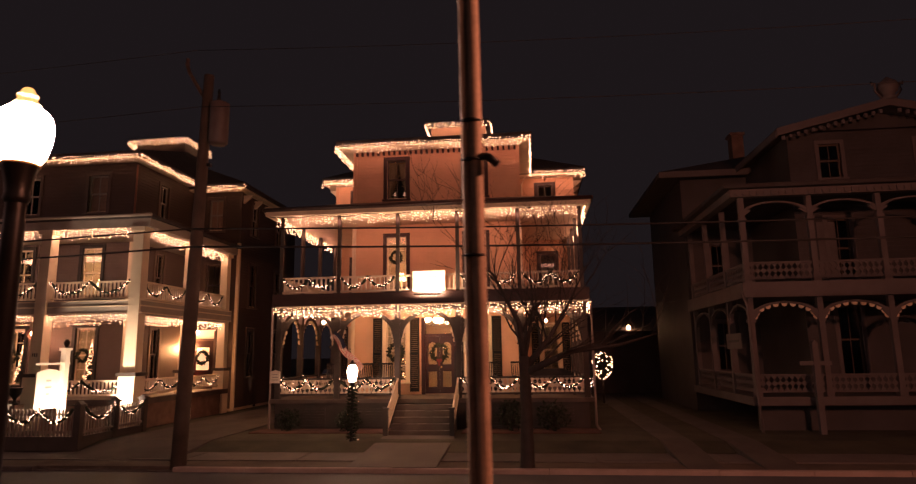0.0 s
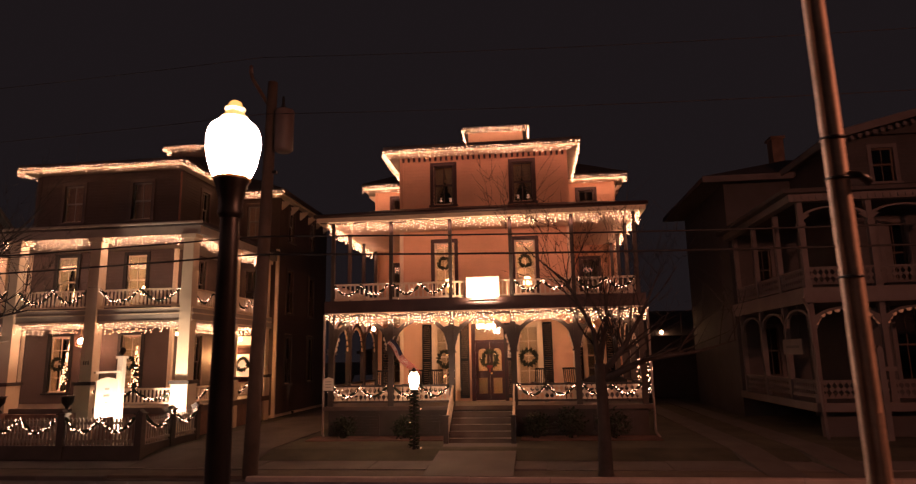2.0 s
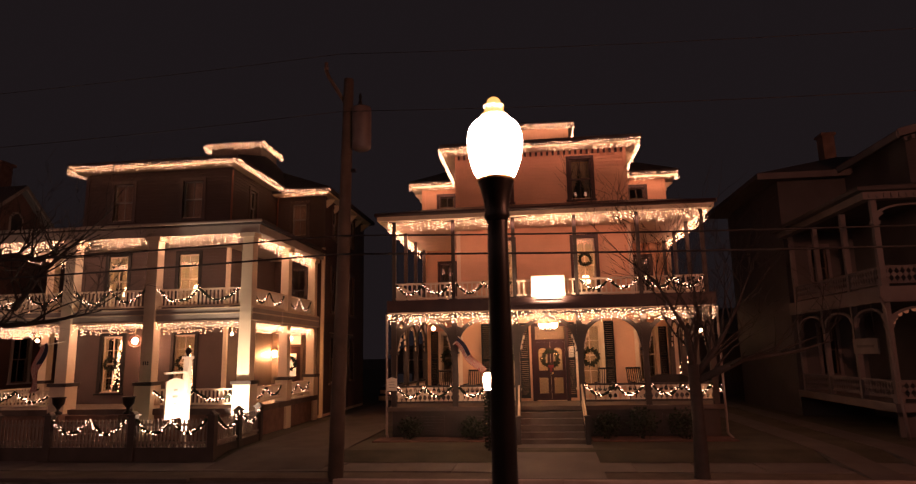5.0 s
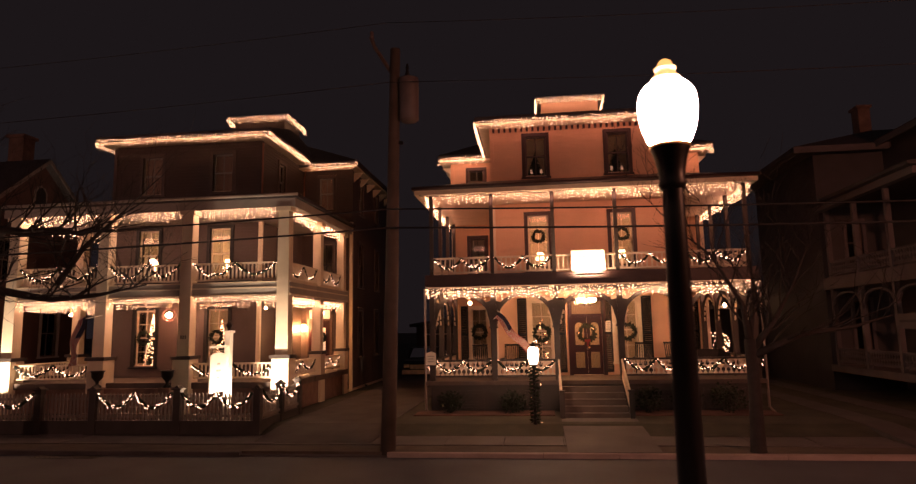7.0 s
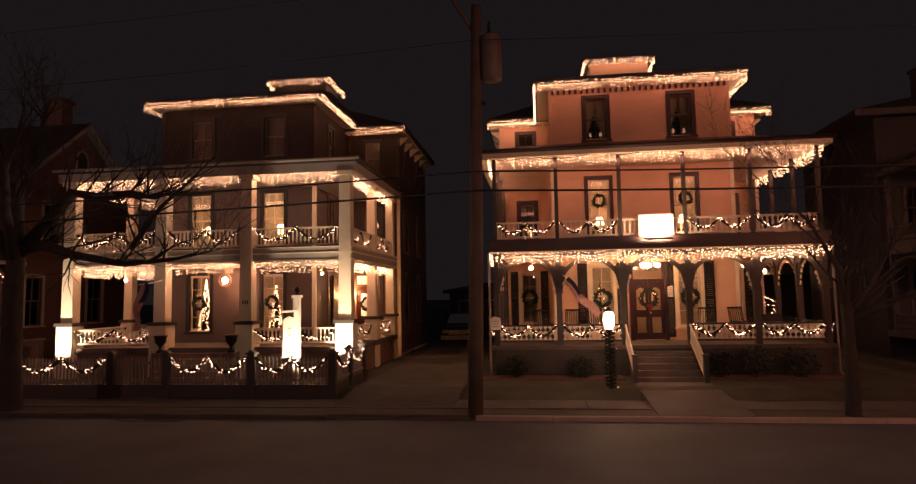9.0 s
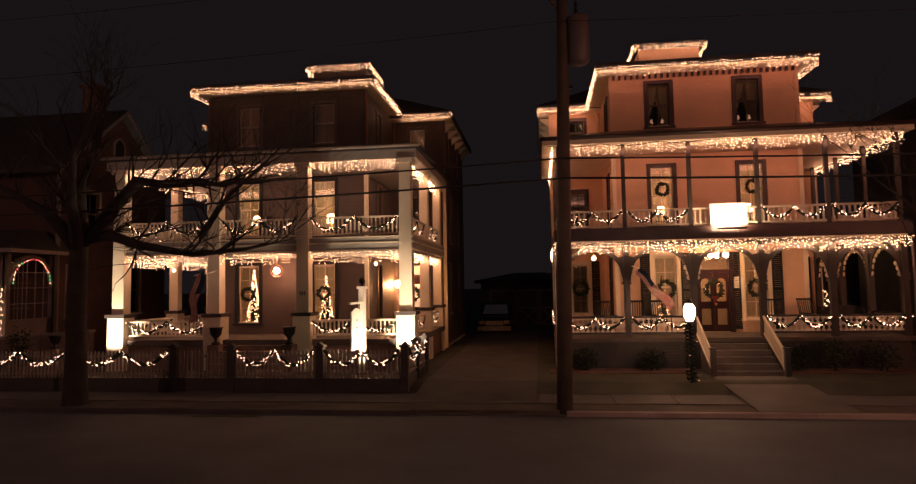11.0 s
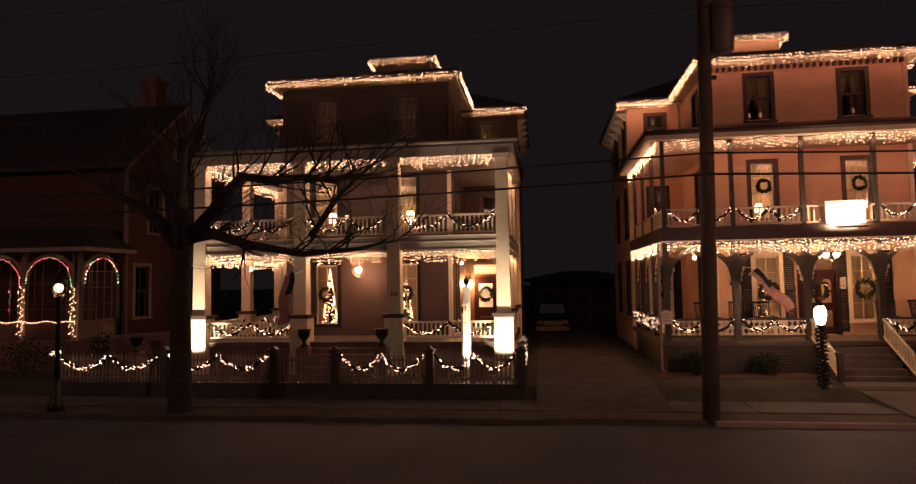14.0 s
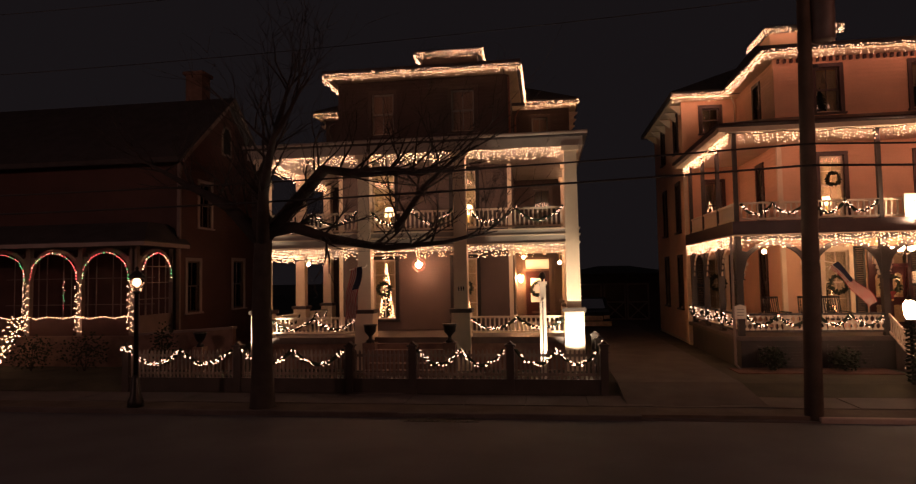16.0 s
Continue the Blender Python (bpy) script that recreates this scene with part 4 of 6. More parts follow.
def bare_tree(x, y, z0, r, trunk, limbs, seed, label):
    """A trunk along given offsets, guided limbs and free twigs."""
    rr = random.Random(seed)
    t = thing("bare_tree", (x, y, z0), label, "tree", "street trees")
    pts = [Vector((x + a, y + c, e + 0.3 * (e > 0.5))) for a, c, e in trunk]
    b = Build()
    b.tube([pts[0] - Vector((0, 0, 0.15)), pts[0] + Vector((0, 0, 0.12))] + pts[1:], [r * 1.6, r * 1.15] + [r * (1 - 0.25 * i / len(pts)) for i in range(1, len(pts))], 14)
    part("trunk", b, BARK, t)
    for path, lr, depth in limbs:
        b = Build()
        q = [Vector((x + a, y + c, e + 0.3)) for a, c, e in path]
        n = len(q)
        lr *= 1.5
        b.tube(q, [lr * (1 - 0.9 * i / (n - 1)) for i in range(n)], 9)
        for i in range(1, n):
            w = lr * (1 - 0.75 * i / (n - 1))
            for _ in range(5 if depth > 1 else 3):
                m = q[i - 1].lerp(q[i], rr.uniform(0.3, 1))
                d = (q[i] - q[i - 1]).normalized() * 0.8 + Vector((rr.uniform(-0.8, 0.8), rr.uniform(-0.7, 0.7), rr.uniform(-0.3, 0.9)))
                limb(b, m, d, min(w * 0.5, 0.035), rr.uniform(1.0, 2.0), depth, rr, None)
        part("limb", b, BARK, t)
    return t


bare_tree(-21.47, 15.48, 0.245, 0.27, [(0, 0, 0.2), (0, 0, 1.2), (-0.03, 0, 2.6), (0, 0, 3.7), (0.02, 0.02, 4.3)],
          [([(0, 0, 4.3), (0.8, 0.1, 4.42), (1.7, 0.2, 4.12), (3.1, 0.3, 3.85), (4.6, 0.2, 3.95), (5.9, 0.3, 4.2)], 0.12, 2),
           ([(0, 0, 4.1), (1.58, 0.12, 5.86), (2.31, 0.12, 5.73), (3.33, 0.12, 5.79), (4.04, 0.12, 5.62), (4.63, 0.12, 5.81)], 0.12, 2),
           ([(3.39, 0.12, 4.29), (3.73, 0.15, 4.77), (4.11, 0.18, 5.33), (4.7, 0.21, 5.85), (5.18, 0.24, 6.27), (6.11, 0.27, 7.15)], 0.06, 1),
           ([(0, 0, 4.2), (-0.2, 0.2, 5.6), (0.3, 0.2, 7.0), (0.8, 0.1, 8.6)], 0.17, 2),
           ([(0, 0, 4.1), (-1.0, 0.2, 5.0), (-2.2, 0.4, 5.6), (-3.6, 0.2, 6.4)], 0.15, 2),
           ([(0, 0, 4.0), (0.4, -0.8, 5.2), (0.9, -1.4, 6.3), (1.8, -1.8, 7.4)], 0.12, 2)], 21, "large bare street tree with spreading dark limbs")
bare_tree(-0.17, 14.95 + 0.4, 0.245, 0.15, [(0, 0, 0.2), (0.02, 0, 1.2), (0.0, 0, 2.5)],
          [([(0, 0, 2.3), (-0.1, 0, 3.3), (-0.7, 0.1, 4.5), (-1.5, 0.1, 5.2)], 0.055, 2),
           ([(0, 0, 2.2), (0.6, 0.1, 2.9), (1.1, 0.2, 3.7), (1.6, 0.3, 4.7)], 0.06, 2),
           ([(0, 0, 2.1), (1.1, -0.1, 2.6), (2.3, 0, 2.75), (3.2, 0.1, 3.0)], 0.065, 1),
           ([(0, 0, 2.4), (0.25, 0.2, 3.6), (0.2, 0.3, 4.9)], 0.045, 2)], 33, "small bare street tree beside the kerb")


def shrub(x, y, z0, w, hgt, seed, label="dark rounded evergreen shrub beside the porch"):
    """A clump of many small leafy tufts with an uneven outline."""
    rr = random.Random(seed)
    t = thing("shrub", (x, y, z0), label, "shrub", "shrubs")
    b = Build()
    for i in range(420):
        u, v, q = rr.uniform(-1, 1), rr.uniform(0, 2 * math.pi), rr.random() ** 0.4
        s = math.sqrt(1 - u * u)
        p = Vector((x + w * q * s * math.cos(v), y + w * q * s * math.sin(v), z0 + hgt * 0.5 + hgt * 0.5 * q * u))
        d = Vector((rr.uniform(-1, 1), rr.uniform(-1, 1), rr.uniform(-0.3, 1))).normalized() * rr.uniform(0.06, 0.13)
        e = d.cross(Vector((rr.uniform(-1, 1), rr.uniform(-1, 1), rr.uniform(-1, 1)))).normalized() * 0.035
        b.poly([p, p + d * 0.5 + e, p + d, p + d * 0.5 - e], [(0, 1, 2, 3)])
    part("foliage", b, GREENERY, t)
    st = Build()
    for i in range(5):
        st.tube([(x, y, z0 - 0.02), (x + rr.uniform(-0.5, 0.5) * w, y + rr.uniform(-0.5, 0.5) * w, z0 + hgt * 0.7)], [0.02, 0.006], 4)
    part("stem", st, BARK, t)


for i, (x, y, w, hh) in enumerate(((-1.7, 20.25, 0.42, 0.85), (-0.65, 20.2, 0.5, 1.0), (0.6, 20.2, 0.55, 0.95), (-5.9, 20.3, 0.45, 0.7), (-7.9, 20.3, 0.4, 0.7))):
    shrub(x, y, 0.47, w, hh, 60 + i)
shrub(-26.63, 19.3, 0.47, 0.4, 1.67, 70, "dark clipped evergreen shrub behind the picket fence")
shrub(-29.8, 19.8, 0.47, 0.8, 1.3, 71, "dark clipped evergreen shrub below the neighbouring porch")
shrub(-31.8, 19.8, 0.47, 0.8, 1.2, 72, "dark clipped evergreen shrub below the neighbouring porch")

# ---- picket fence of the taupe house ----
fence = thing("picket_fence", (-18, 17.3, 0.26), "dark picket fence with square posts and a gate", "fence")
fx = [-26.45, -23.05, -19.8, -18.05, -15.42, -13.0]
FY = 17.3


def fence_post(x, y):
    p = part("post", Build().box(x - 0.1, x + 0.1, y - 0.1, y + 0.1, 0.0, 1.28), DKGREEN, fence)
    part("cap", Build().box(x - 0.14, x + 0.14, y - 0.14, y + 0.14, 1.28, 1.33).prism([(x - 0.1, 1.33), (x + 0.1, 1.33), (x, 1.42)], "y", y - 0.1, y + 0.1), DKGREEN, p)


def picket_run(a, c, axis, fixed):
    n = int(abs(c - a) / 0.115)
    for i in range(n):
        u = a + (c - a) * (i + 0.5) / n
        b = Build().prism([(u - 0.028, 0.42), (u + 0.028, 0.42), (u + 0.028, 1.14), (u, 1.2), (u - 0.028, 1.14)], "y" if axis == "x" else "x", fixed - 0.012, fixed + 0.012)
        part("picket", b, FENCEP, fence)
    lo, hi = min(a, c), max(a, c)
    for z in (0.5, 1.0):
        part("rail", cuboid(lo, hi, z, z + 0.07, fixed + 0.013, fixed + 0.05, axis, Build()), FENCEP, fence)
    part("plinth", cuboid(lo, hi, 0.0, 0.42, fixed - 0.06, fixed + 0.06, axis, Build()), DKGREEN, fence)


for x in fx:
    fence_post(x, FY)
for a, c in zip(fx, fx[1:]):
    picket_run(a + 0.1, c - 0.1, "x", FY)
for y in (18.85, 20.35):
    fence_post(-13.0, y)
for a, c in ((17.4, 18.75), (18.95, 20.25)):
    picket_run(a, c, "y", -13.0)
for i, (a, c) in enumerate(zip(fx, fx[1:])):
    if i != 2:
        garland((a + 0.15, FY - 0.08, 1.2), (c - 0.15, FY - 0.08, 1.2), 2 if c - a > 1.5 else 1, 0.42, "garlands on the picket fence", 500 + i, 26)
garland((-12.92, 17.4, 1.25), (-12.92, 18.8, 1.25), 1, 0.4, "garlands on the picket fence", 510, 28)
garland((-12.92, 18.9, 1.25), (-12.92, 20.3, 1.25), 1, 0.4, "garlands on the picket fence", 511, 28)

garland((-26.51, 17.2, 1.28), (-26.17, 17.15, 1.33), 1, 0.12, "garlands on the picket fence", 512, 60)
for ob in [fence] + [o for o in scene.objects if o.get("group") == "garlands on the picket fence"]:
    ob.location.z += 0.27

# the hanging sign of the taupe house
sx, sy = -14.54, 18.49
sg = thing("hanging_sign", (sx, sy, 0.46), "floodlit white sign hanging from a square post", "sign")
part("post", Build().box(sx - 0.09, sx + 0.09, sy - 0.09, sy + 0.09, 0.36, 3.15), WHITEP, sg)
part("cap", Build().box(sx - 0.13, sx + 0.13, sy - 0.13, sy + 0.13, 3.15, 3.23), WHITEP, sg)
part("finial", Build().lathe(sx, sy, [(0.04, 3.23), (0.03, 3.27), (0.09, 3.35), (0.1, 3.40), (0.06, 3.48), (0.01, 3.51)], 12), IRON, sg)
part("arm", Build().box(sx - 0.03, sx + 0.03, sy - 1.2, sy + 0.2, 2.72, 2.78), WHITEP, sg)
bd = part("board", Build().box(sx - 0.02, sx + 0.02, sy - 1.12, sy - 0.14, 1.42, 2.50).prism([(sy - 1.12, 2.50), (sy - 0.14, 2.50), (sy - 0.35, 2.56), (sy - 0.63, 2.60), (sy - 0.9, 2.56)], "x", sx - 0.02, sx + 0.02), WHITEP, sg, "white painted board")
for z, w in ((2.25, 0.2), (2.05, 0.26), (1.85, 0.16)):
    part("lettering_bar", Build().box(sx + 0.021, sx + 0.026, sy - 0.63 - w / 2, sy - 0.63 + w / 2, z - 0.03, z + 0.03), TAUPE_TRIM, bd)
for y in (sy - 1.0, sy - 0.3):
    part("hook", Build().tube([(sx, y, 2.50), (sx, y, 2.74)], 0.012, 6), IRON, sg)


def flood(x, y, z, target, watts, spot=50, name="floodlight"):
    """A small ground floodlight with its lamp."""
    t = thing(name, (x, y, z), "small black ground floodlight aimed upwards", "floodlight", "floodlights")
    part("stake", Build().tube([(x, y, z - 0.12), (x, y, z)], 0.015, 6), IRON, t)
    d = (Vector(target) - Vector((x, y, z))).normalized()
    c = Vector((x, y, z))
    part("housing", Build().tube([c - d * 0.06, c + d * 0.03], [0.05, 0.07], 10), IRON, t)
    lamp("flood_lamp", "SPOT", c + d * 0.06, watts, (1.0, 0.76, 0.5), 0.05, target, spot, 0.5)


flood(-13.6, 18.7, 0.6, (-13.6, 20.3, 2.2), 1150, 54)
flood(-23.8, 18.7, 0.6, (-23.8, 20.3, 2.3), 1300, 54)
flood(-13.75, 17.9, 0.6, (-14.54, 18.0, 1.9), 700, 90)
flood(-15.3, 17.9, 0.6, (-14.54, 18.0, 1.9), 420, 90)

# ---- peach house: door, signs, stairs, porch furniture ----
d0 = thing("front_door", (-3.3, 22.9, 1.45), "dark red double front door with arched glass panes", "door")
xd0, xd1 = CX - 0.42, CX + 0.62
fr = Build()
for a in ((xd0 - 0.14, xd0, 1.45, 4.19), (xd1, xd1 + 0.14, 1.45, 4.19), (xd0, xd1, 4.05, 4.19), (xd0, xd1, 3.5, 3.6)):
    fr.box(a[0], a[1], 22.83, 23.06, a[2], a[3])
part("frame", fr, DOORRED, d0)
part("hall_screen", Build().box(xd0 - 0.1, xd1 + 0.1, 23.3, 23.305, 1.42, 3.55), LACE, d0, "pale lace screen behind the panes")
tp = part("transom_pane", Build().box(xd0, xd1, 22.95, 22.96, 3.6, 4.05), GLASS, d0)
tp.visible_shadow = False
xm = (xd0 + xd1) / 2
for a, c in ((xd0, xm - 0.004), (xm + 0.004, xd1)):
    b = Build()
    w = c - a
    wall_sheet(b, a, c, 1.47, 3.5, 22.93, 22.98, [(a + 0.1, c - 0.1, 1.7, 2.25), (a + 0.1, c - 0.1, 2.5, 3.3)], "x")
    m, rad = (a + c) / 2, w / 2 - 0.1
    for k in range(8):
        t0, t1 = math.pi * k / 8, math.pi * (k + 1) / 8
        b.prism([(m - rad * math.cos(t0), 3.14 + rad * math.sin(t0)), (m - rad * math.cos(t1), 3.14 + rad * math.sin(t1)), (m - rad * math.cos(t1), 3.301), (m - rad * math.cos(t0), 3.301)], "y", 22.935, 22.975)
    leaf = part("leaf", b, DOORRED, d0)
    for z0, z1 in ((1.7, 2.25), (2.5, 3.3)):
        g = part("pane", Build().box(a + 0.1, c - 0.1, 22.95, 22.957, z0, z1), GLASS, leaf)
        g.visible_shadow = False
lamp("hall_light", "POINT", (xm, 23.75, 3.1), 60, WARM, 0.12)
part("knob", Build().lathe(xm + 0.06, 22.9, [(0.02, 2.38), (0.035, 2.41), (0.02, 2.44)], 10), BRASS, d0)


def wreath(x, y, z, r, seed, axis="x", lights=0, bow=False, label="round dark evergreen wreath hung on a window or door"):
    rr = random.Random(seed)
    t = thing("wreath", (x, y, z), label, "wreath", "wreaths")
    b, bb = Build(), Build()
    for i in range(260):
        w = rr.uniform(0, 2 * math.pi)
        c, s = math.cos(w), math.sin(w)
        put = (lambda rad, d: (x + rad * c, y + d, z + rad * s)) if axis == "x" else (lambda rad, d: (x + d, y + rad * c, z + rad * s))
        b.tube([put(r, 0), put(r + rr.uniform(-0.13, 0.13) * r / 0.3, rr.uniform(-0.08, 0.02))], [0.05 * r / 0.3, 0.01], 3, False)
        if i < lights:
            bb.bead(put(r + rr.uniform(-0.05, 0.05), -0.06), 0.012)
    part("foliage", b, GREENERY, t)
    if lights:
        part("bulb_string", bb, BULB, t, kind="stuff")
    d = -0.07
    if bow:
        part("bow", Build().box(x - 0.1, x + 0.1, y + d - 0.03, y + d, z - r - 0.05, z - r + 0.05).box(x - 0.035, x + 0.035, y + d - 0.035, y + d - 0.005, z - r - 0.2, z - r + 0.02), RIBBON, t)


wreath(xm, 22.86, 2.92, 0.27, 1, lights=3, bow=True, label="round evergreen wreath with a dark red bow on the door")
for s in (-1.5, 1.5):
    wreath(CX + s, 22.82, 6.45, 0.2, 2 + int(s))
    wreath(CX + s, 22.82, 2.95, 0.26, 5 + int(s))
    wreath(LX + s, 22.92, 3.0, 0.22, 12 + int(s))
wreath(CX - 4.15, 27.3, 3.0, 0.28, 20)


def shutter(house, x0, x1, z0, z1, y, mat):
    b = Build()
    b.box(x0, x0 + 0.05, y - 0.075, y - 0.032, z0, z1).box(x1 - 0.05, x1, y - 0.075, y - 0.032, z0, z1)
    for z in (z0, (z0 + z1) / 2, z1 - 0.08):
        b.box(x0 + 0.05, x1 - 0.05, y - 0.075, y - 0.032, z, z + 0.08)
    n = int((z1 - z0) / 0.075)
    for i in range(n):
        z = z0 + 0.08 + (z1 - z0 - 0.16) * i / n
        b.prism([(y - 0.07, z), (y - 0.036, z + 0.05), (y - 0.036, z + 0.06), (y - 0.07, z + 0.01)], "x", x0 + 0.05, x1 - 0.05)
    part("shutter", b, mat, house)


for s in (-1.5, 1.5):
    for e in (-1, 1):
        x = CX + s + e * 0.69
        shutter(peach, x - 0.17, x + 0.17, 1.55, 4.2, 22.9, BLACKP)
for c in (CX - 4.15, CX + 4.25):
    for e in (-1, 1):
        x = c + e * 0.65
        shutter(peach, x - 0.16, x + 0.16, 1.6, 4.12, 27.4, BLACKP)


def curtains(x, y, z0, z1, half, group):
    """Two lace curtains tied back to the sides of a window."""
    t = thing("curtains", (x, y, z1), "pair of pale lace curtains tied back behind the window", "curtain", group)
    for e in (-1, 1):
        v, f = [], []
        rows, cols = 10, 9
        for i in range(rows):
            u = i / (rows - 1)
            inner = half * (0.04 + 0.75 * min(1, (u * 1.5) ** 1.6)) if u < 0.66 else half * (0.79 - 0.25 * (u - 0.66))
            for k in range(cols):
                q = k / (cols - 1)
                v.append((x + e * (inner + (half - inner) * q), y + 0.03 * math.sin(k * 2.6), z1 - (z1 - z0) * u))
        f = [(i * cols + k, i * cols + k + 1, (i + 1) * cols + k + 1, (i + 1) * cols + k) for i in range(rows - 1) for k in range(cols - 1)]
        part("drape", Build().poly(v, f, True), LACE, t)
    part("rod", Build().tube([(x - half, y, z1 + 0.02), (x + half, y, z1 + 0.02)], 0.012, 6), BRASS, t)


def table_lamp(x, y, z, s=1.0):
    t = thing("table_lamp", (x, y, z), "small lit table lamp with a warm shade", "table lamp", "window lamps")
    part("base", Build().lathe(x, y, [(0.08 * s, z), (0.08 * s, z + 0.02), (0.03 * s, z + 0.05), (0.05 * s, z + 0.14 * s), (0.015, z + 0.24 * s)], 12), BRASS, t)
    part("shade", Build().lathe(x, y, [(0.15 * s, z + 0.22 * s), (0.09 * s, z + 0.46 * s)], 16), SHADE, t, "glowing warm shade")


def side_table(x, y, z0, z1):
    t = thing("side_table", (x, y, z0), "small dark wooden table below the window", "table", "window tables")
    part("top", Build().box(x - 0.28, x + 0.28, y - 0.2, y + 0.2, z1 - 0.03, z1), MAROON, t)
    for a in (-1, 1):
        for c in (-1, 1):
            part("leg", Build().tube([(x + a * 0.23, y + c * 0.15, z0), (x + a * 0.23, y + c * 0.15, z1 - 0.03)], 0.02, 6), MAROON, t)


def window_tree(x, y, z, seed):
    rr = random.Random(seed)
    t = thing("window_tree", (x, y, z), "small dark unlit ornamental tree on a table behind the window", "tree", "window trees")
    b = Build()
    for i in range(260):
        u, w = rr.random() ** 1.3, rr.uniform(0, 2 * math.pi)
        q = 0.3 * (1 - u) + 0.03
        zc = z + 0.12 + 0.8 * u
        b.tube([(x, y, zc), (x + q * math.cos(w), y + q * math.sin(w), zc - 0.04)], [0.03, 0.008], 3, False)
    part("branches", b, GREENERY, t)
    part("pot", Build().lathe(x, y, [(0.06, z), (0.09, z + 0.12), (0.095, z + 0.15)], 12), MAROON, t)


def candle(x, y, z):
    t = thing("window_candle", (x, y, z), "electric candle with a small dimly glowing shade", "candle", "window candles")
    part("holder", Build().lathe(x, y, [(0.045, z), (0.045, z + 0.012), (0.012, z + 0.025), (0.012, z + 0.1)], 10), BRASS, t)
    part("shade", Build().lathe(x, y, [(0.06, z + 0.1), (0.04, z + 0.24)], 12), CANDLE, t, "small dim shade")


def blind(x, y, z0, z1, half):
    t = thing("window_blind", (x, y, z1), "pale roller blind drawn down behind the window", "blind", "window blinds")
    part("cloth", Build().box(x - half, x + half, y, y + 0.006, z0, z1), BLINDC, t)
    part("roller", Build().tube([(x - half, y + 0.02, z1 + 0.015), (x + half, y + 0.02, z1 + 0.015)], 0.02, 8), BRASS, t)


for x0, y0, half, z0, z1 in ((LX + 4.25, 27.7, 0.33, 8.72, 10.2), (LX - 4.15, 27.7, 0.33, 8.72, 10.2)):
    blind(x0, y0, z0, z1, half)
for cx, yw, warm in ((CX, 22.9, WARM), (LX, 23.0, (1.0, 0.62, 0.3))):
    for s in (-1.5, 1.5):
        x = cx + s
        curtains(x, yw + 0.3, 5.1, 7.25, 0.42, "upper curtains")
        if x > LX:
            curtains(x, yw + 0.3, 1.6, 4.1, 0.42, "lower curtains")
        side_table(x + 0.05, yw + 0.62, 4.85, 5.4)
        table_lamp(x + 0.05, yw + 0.62, 5.4, 1.15 if cx == CX else 1.45)
        if cx == CX:
            curtains(x, yw + 0.3, 8.65, 10.2, 0.4, "attic curtains")
            side_table(x, yw + 0.62, 8.4, 8.86)
            window_tree(x - 0.02, yw + 0.62, 8.86, 50 + int(s))
            for e in (-0.18, 0.2):
                candle(x + e, yw + 0.5, 8.86)
        else:
            blind(x, yw + 0.2, 8.7, 10.25, 0.39)
    lamp("attic_room_light", "POINT", (cx, yw + 1.6, 9.9), 4, warm, 0.15)
    lamp("upper_room_light", "POINT", (cx, yw + 1.6, 7.2), 230 if cx == CX else 130, warm, 0.15)
    lamp("lower_room_light", "POINT", (cx, yw + 1.8, 3.6), 26, warm, 0.15)


def light_cone(x, y, z, hgt, rad, n, seed, label="small conical tree covered in warm lights"):
    rr = random.Random(seed)
    t = thing("lit_tree", (x, y, z), label, "christmas tree", "lit trees")
    b, bb = Build(), Build()
    b.tube([(x, y, z), (x, y, z + hgt)], [0.03, 0.008], 6)
    for i in range(n * 3):
        u = rr.random() ** 1.4
        w, q = rr.uniform(0, 2 * math.pi), rad * (1 - u)
        zc = z + 0.12 + (hgt - 0.12) * u
        e = (x + q * math.cos(w), y + q * math.sin(w), zc - 0.05)
        b.tube([(x, y, zc), e], [0.018, 0.004], 3, False)
        if i < n:
            bb.bead(e, 0.023 * rr.uniform(0.8, 1.2))
    part("branches", b, GREENERY, t)
    part("bulb_string", bb, BULB, t, kind="stuff")


light_cone(LX - 1.58, 23.6, 1.5, 2.5, 0.33, 420, 41)
light_cone(LX + 1.36, 23.6, 1.5, 2.2, 0.32, 230, 42)
light_cone(CX - 1.5, 23.7, 1.4, 2.3, 0.36, 34, 45, "dark conical tree with a few lights behind the window")
light_cone(CX - 4.15, 27.95, 5.2, 1.25, 0.28, 60, 43)
for x, z in ((CX - 4.15, 4.86), ):
    side_table(x, 27.95, 4.85, 5.2)
tt = thing("lit_topiary", (3.35, 31.0, 0.47), "round clipped topiary covered in warm lights", "topiary")
part("trunk", Build().tube([(3.35, 31, 0.47), (3.35, 31, 1.9)], 0.05, 8), BARK, tt)
rr = random.Random(44)
b, bb = Build(), Build()
for i in range(300):
    u, w = rr.uniform(-1, 1), rr.uniform(0, 2 * math.pi)
    q = math.sqrt(1 - u * u) * (0.48 + 0.1 * u)
    e = (3.35 + q * math.cos(w), 31 + q * math.sin(w), 2.2 + 0.62 * u)
    b.tube([(3.35 + q * 0.3 * math.cos(w), 31 + q * 0.3 * math.sin(w), 2.2 + 0.5 * u), e], [0.03, 0.008], 3, False)
    if i < 110:
        bb.bead(e, 0.022)
part("foliage", b, GREENERY, tt)
part("bulb_string", bb, BULB, tt, kind="stuff")

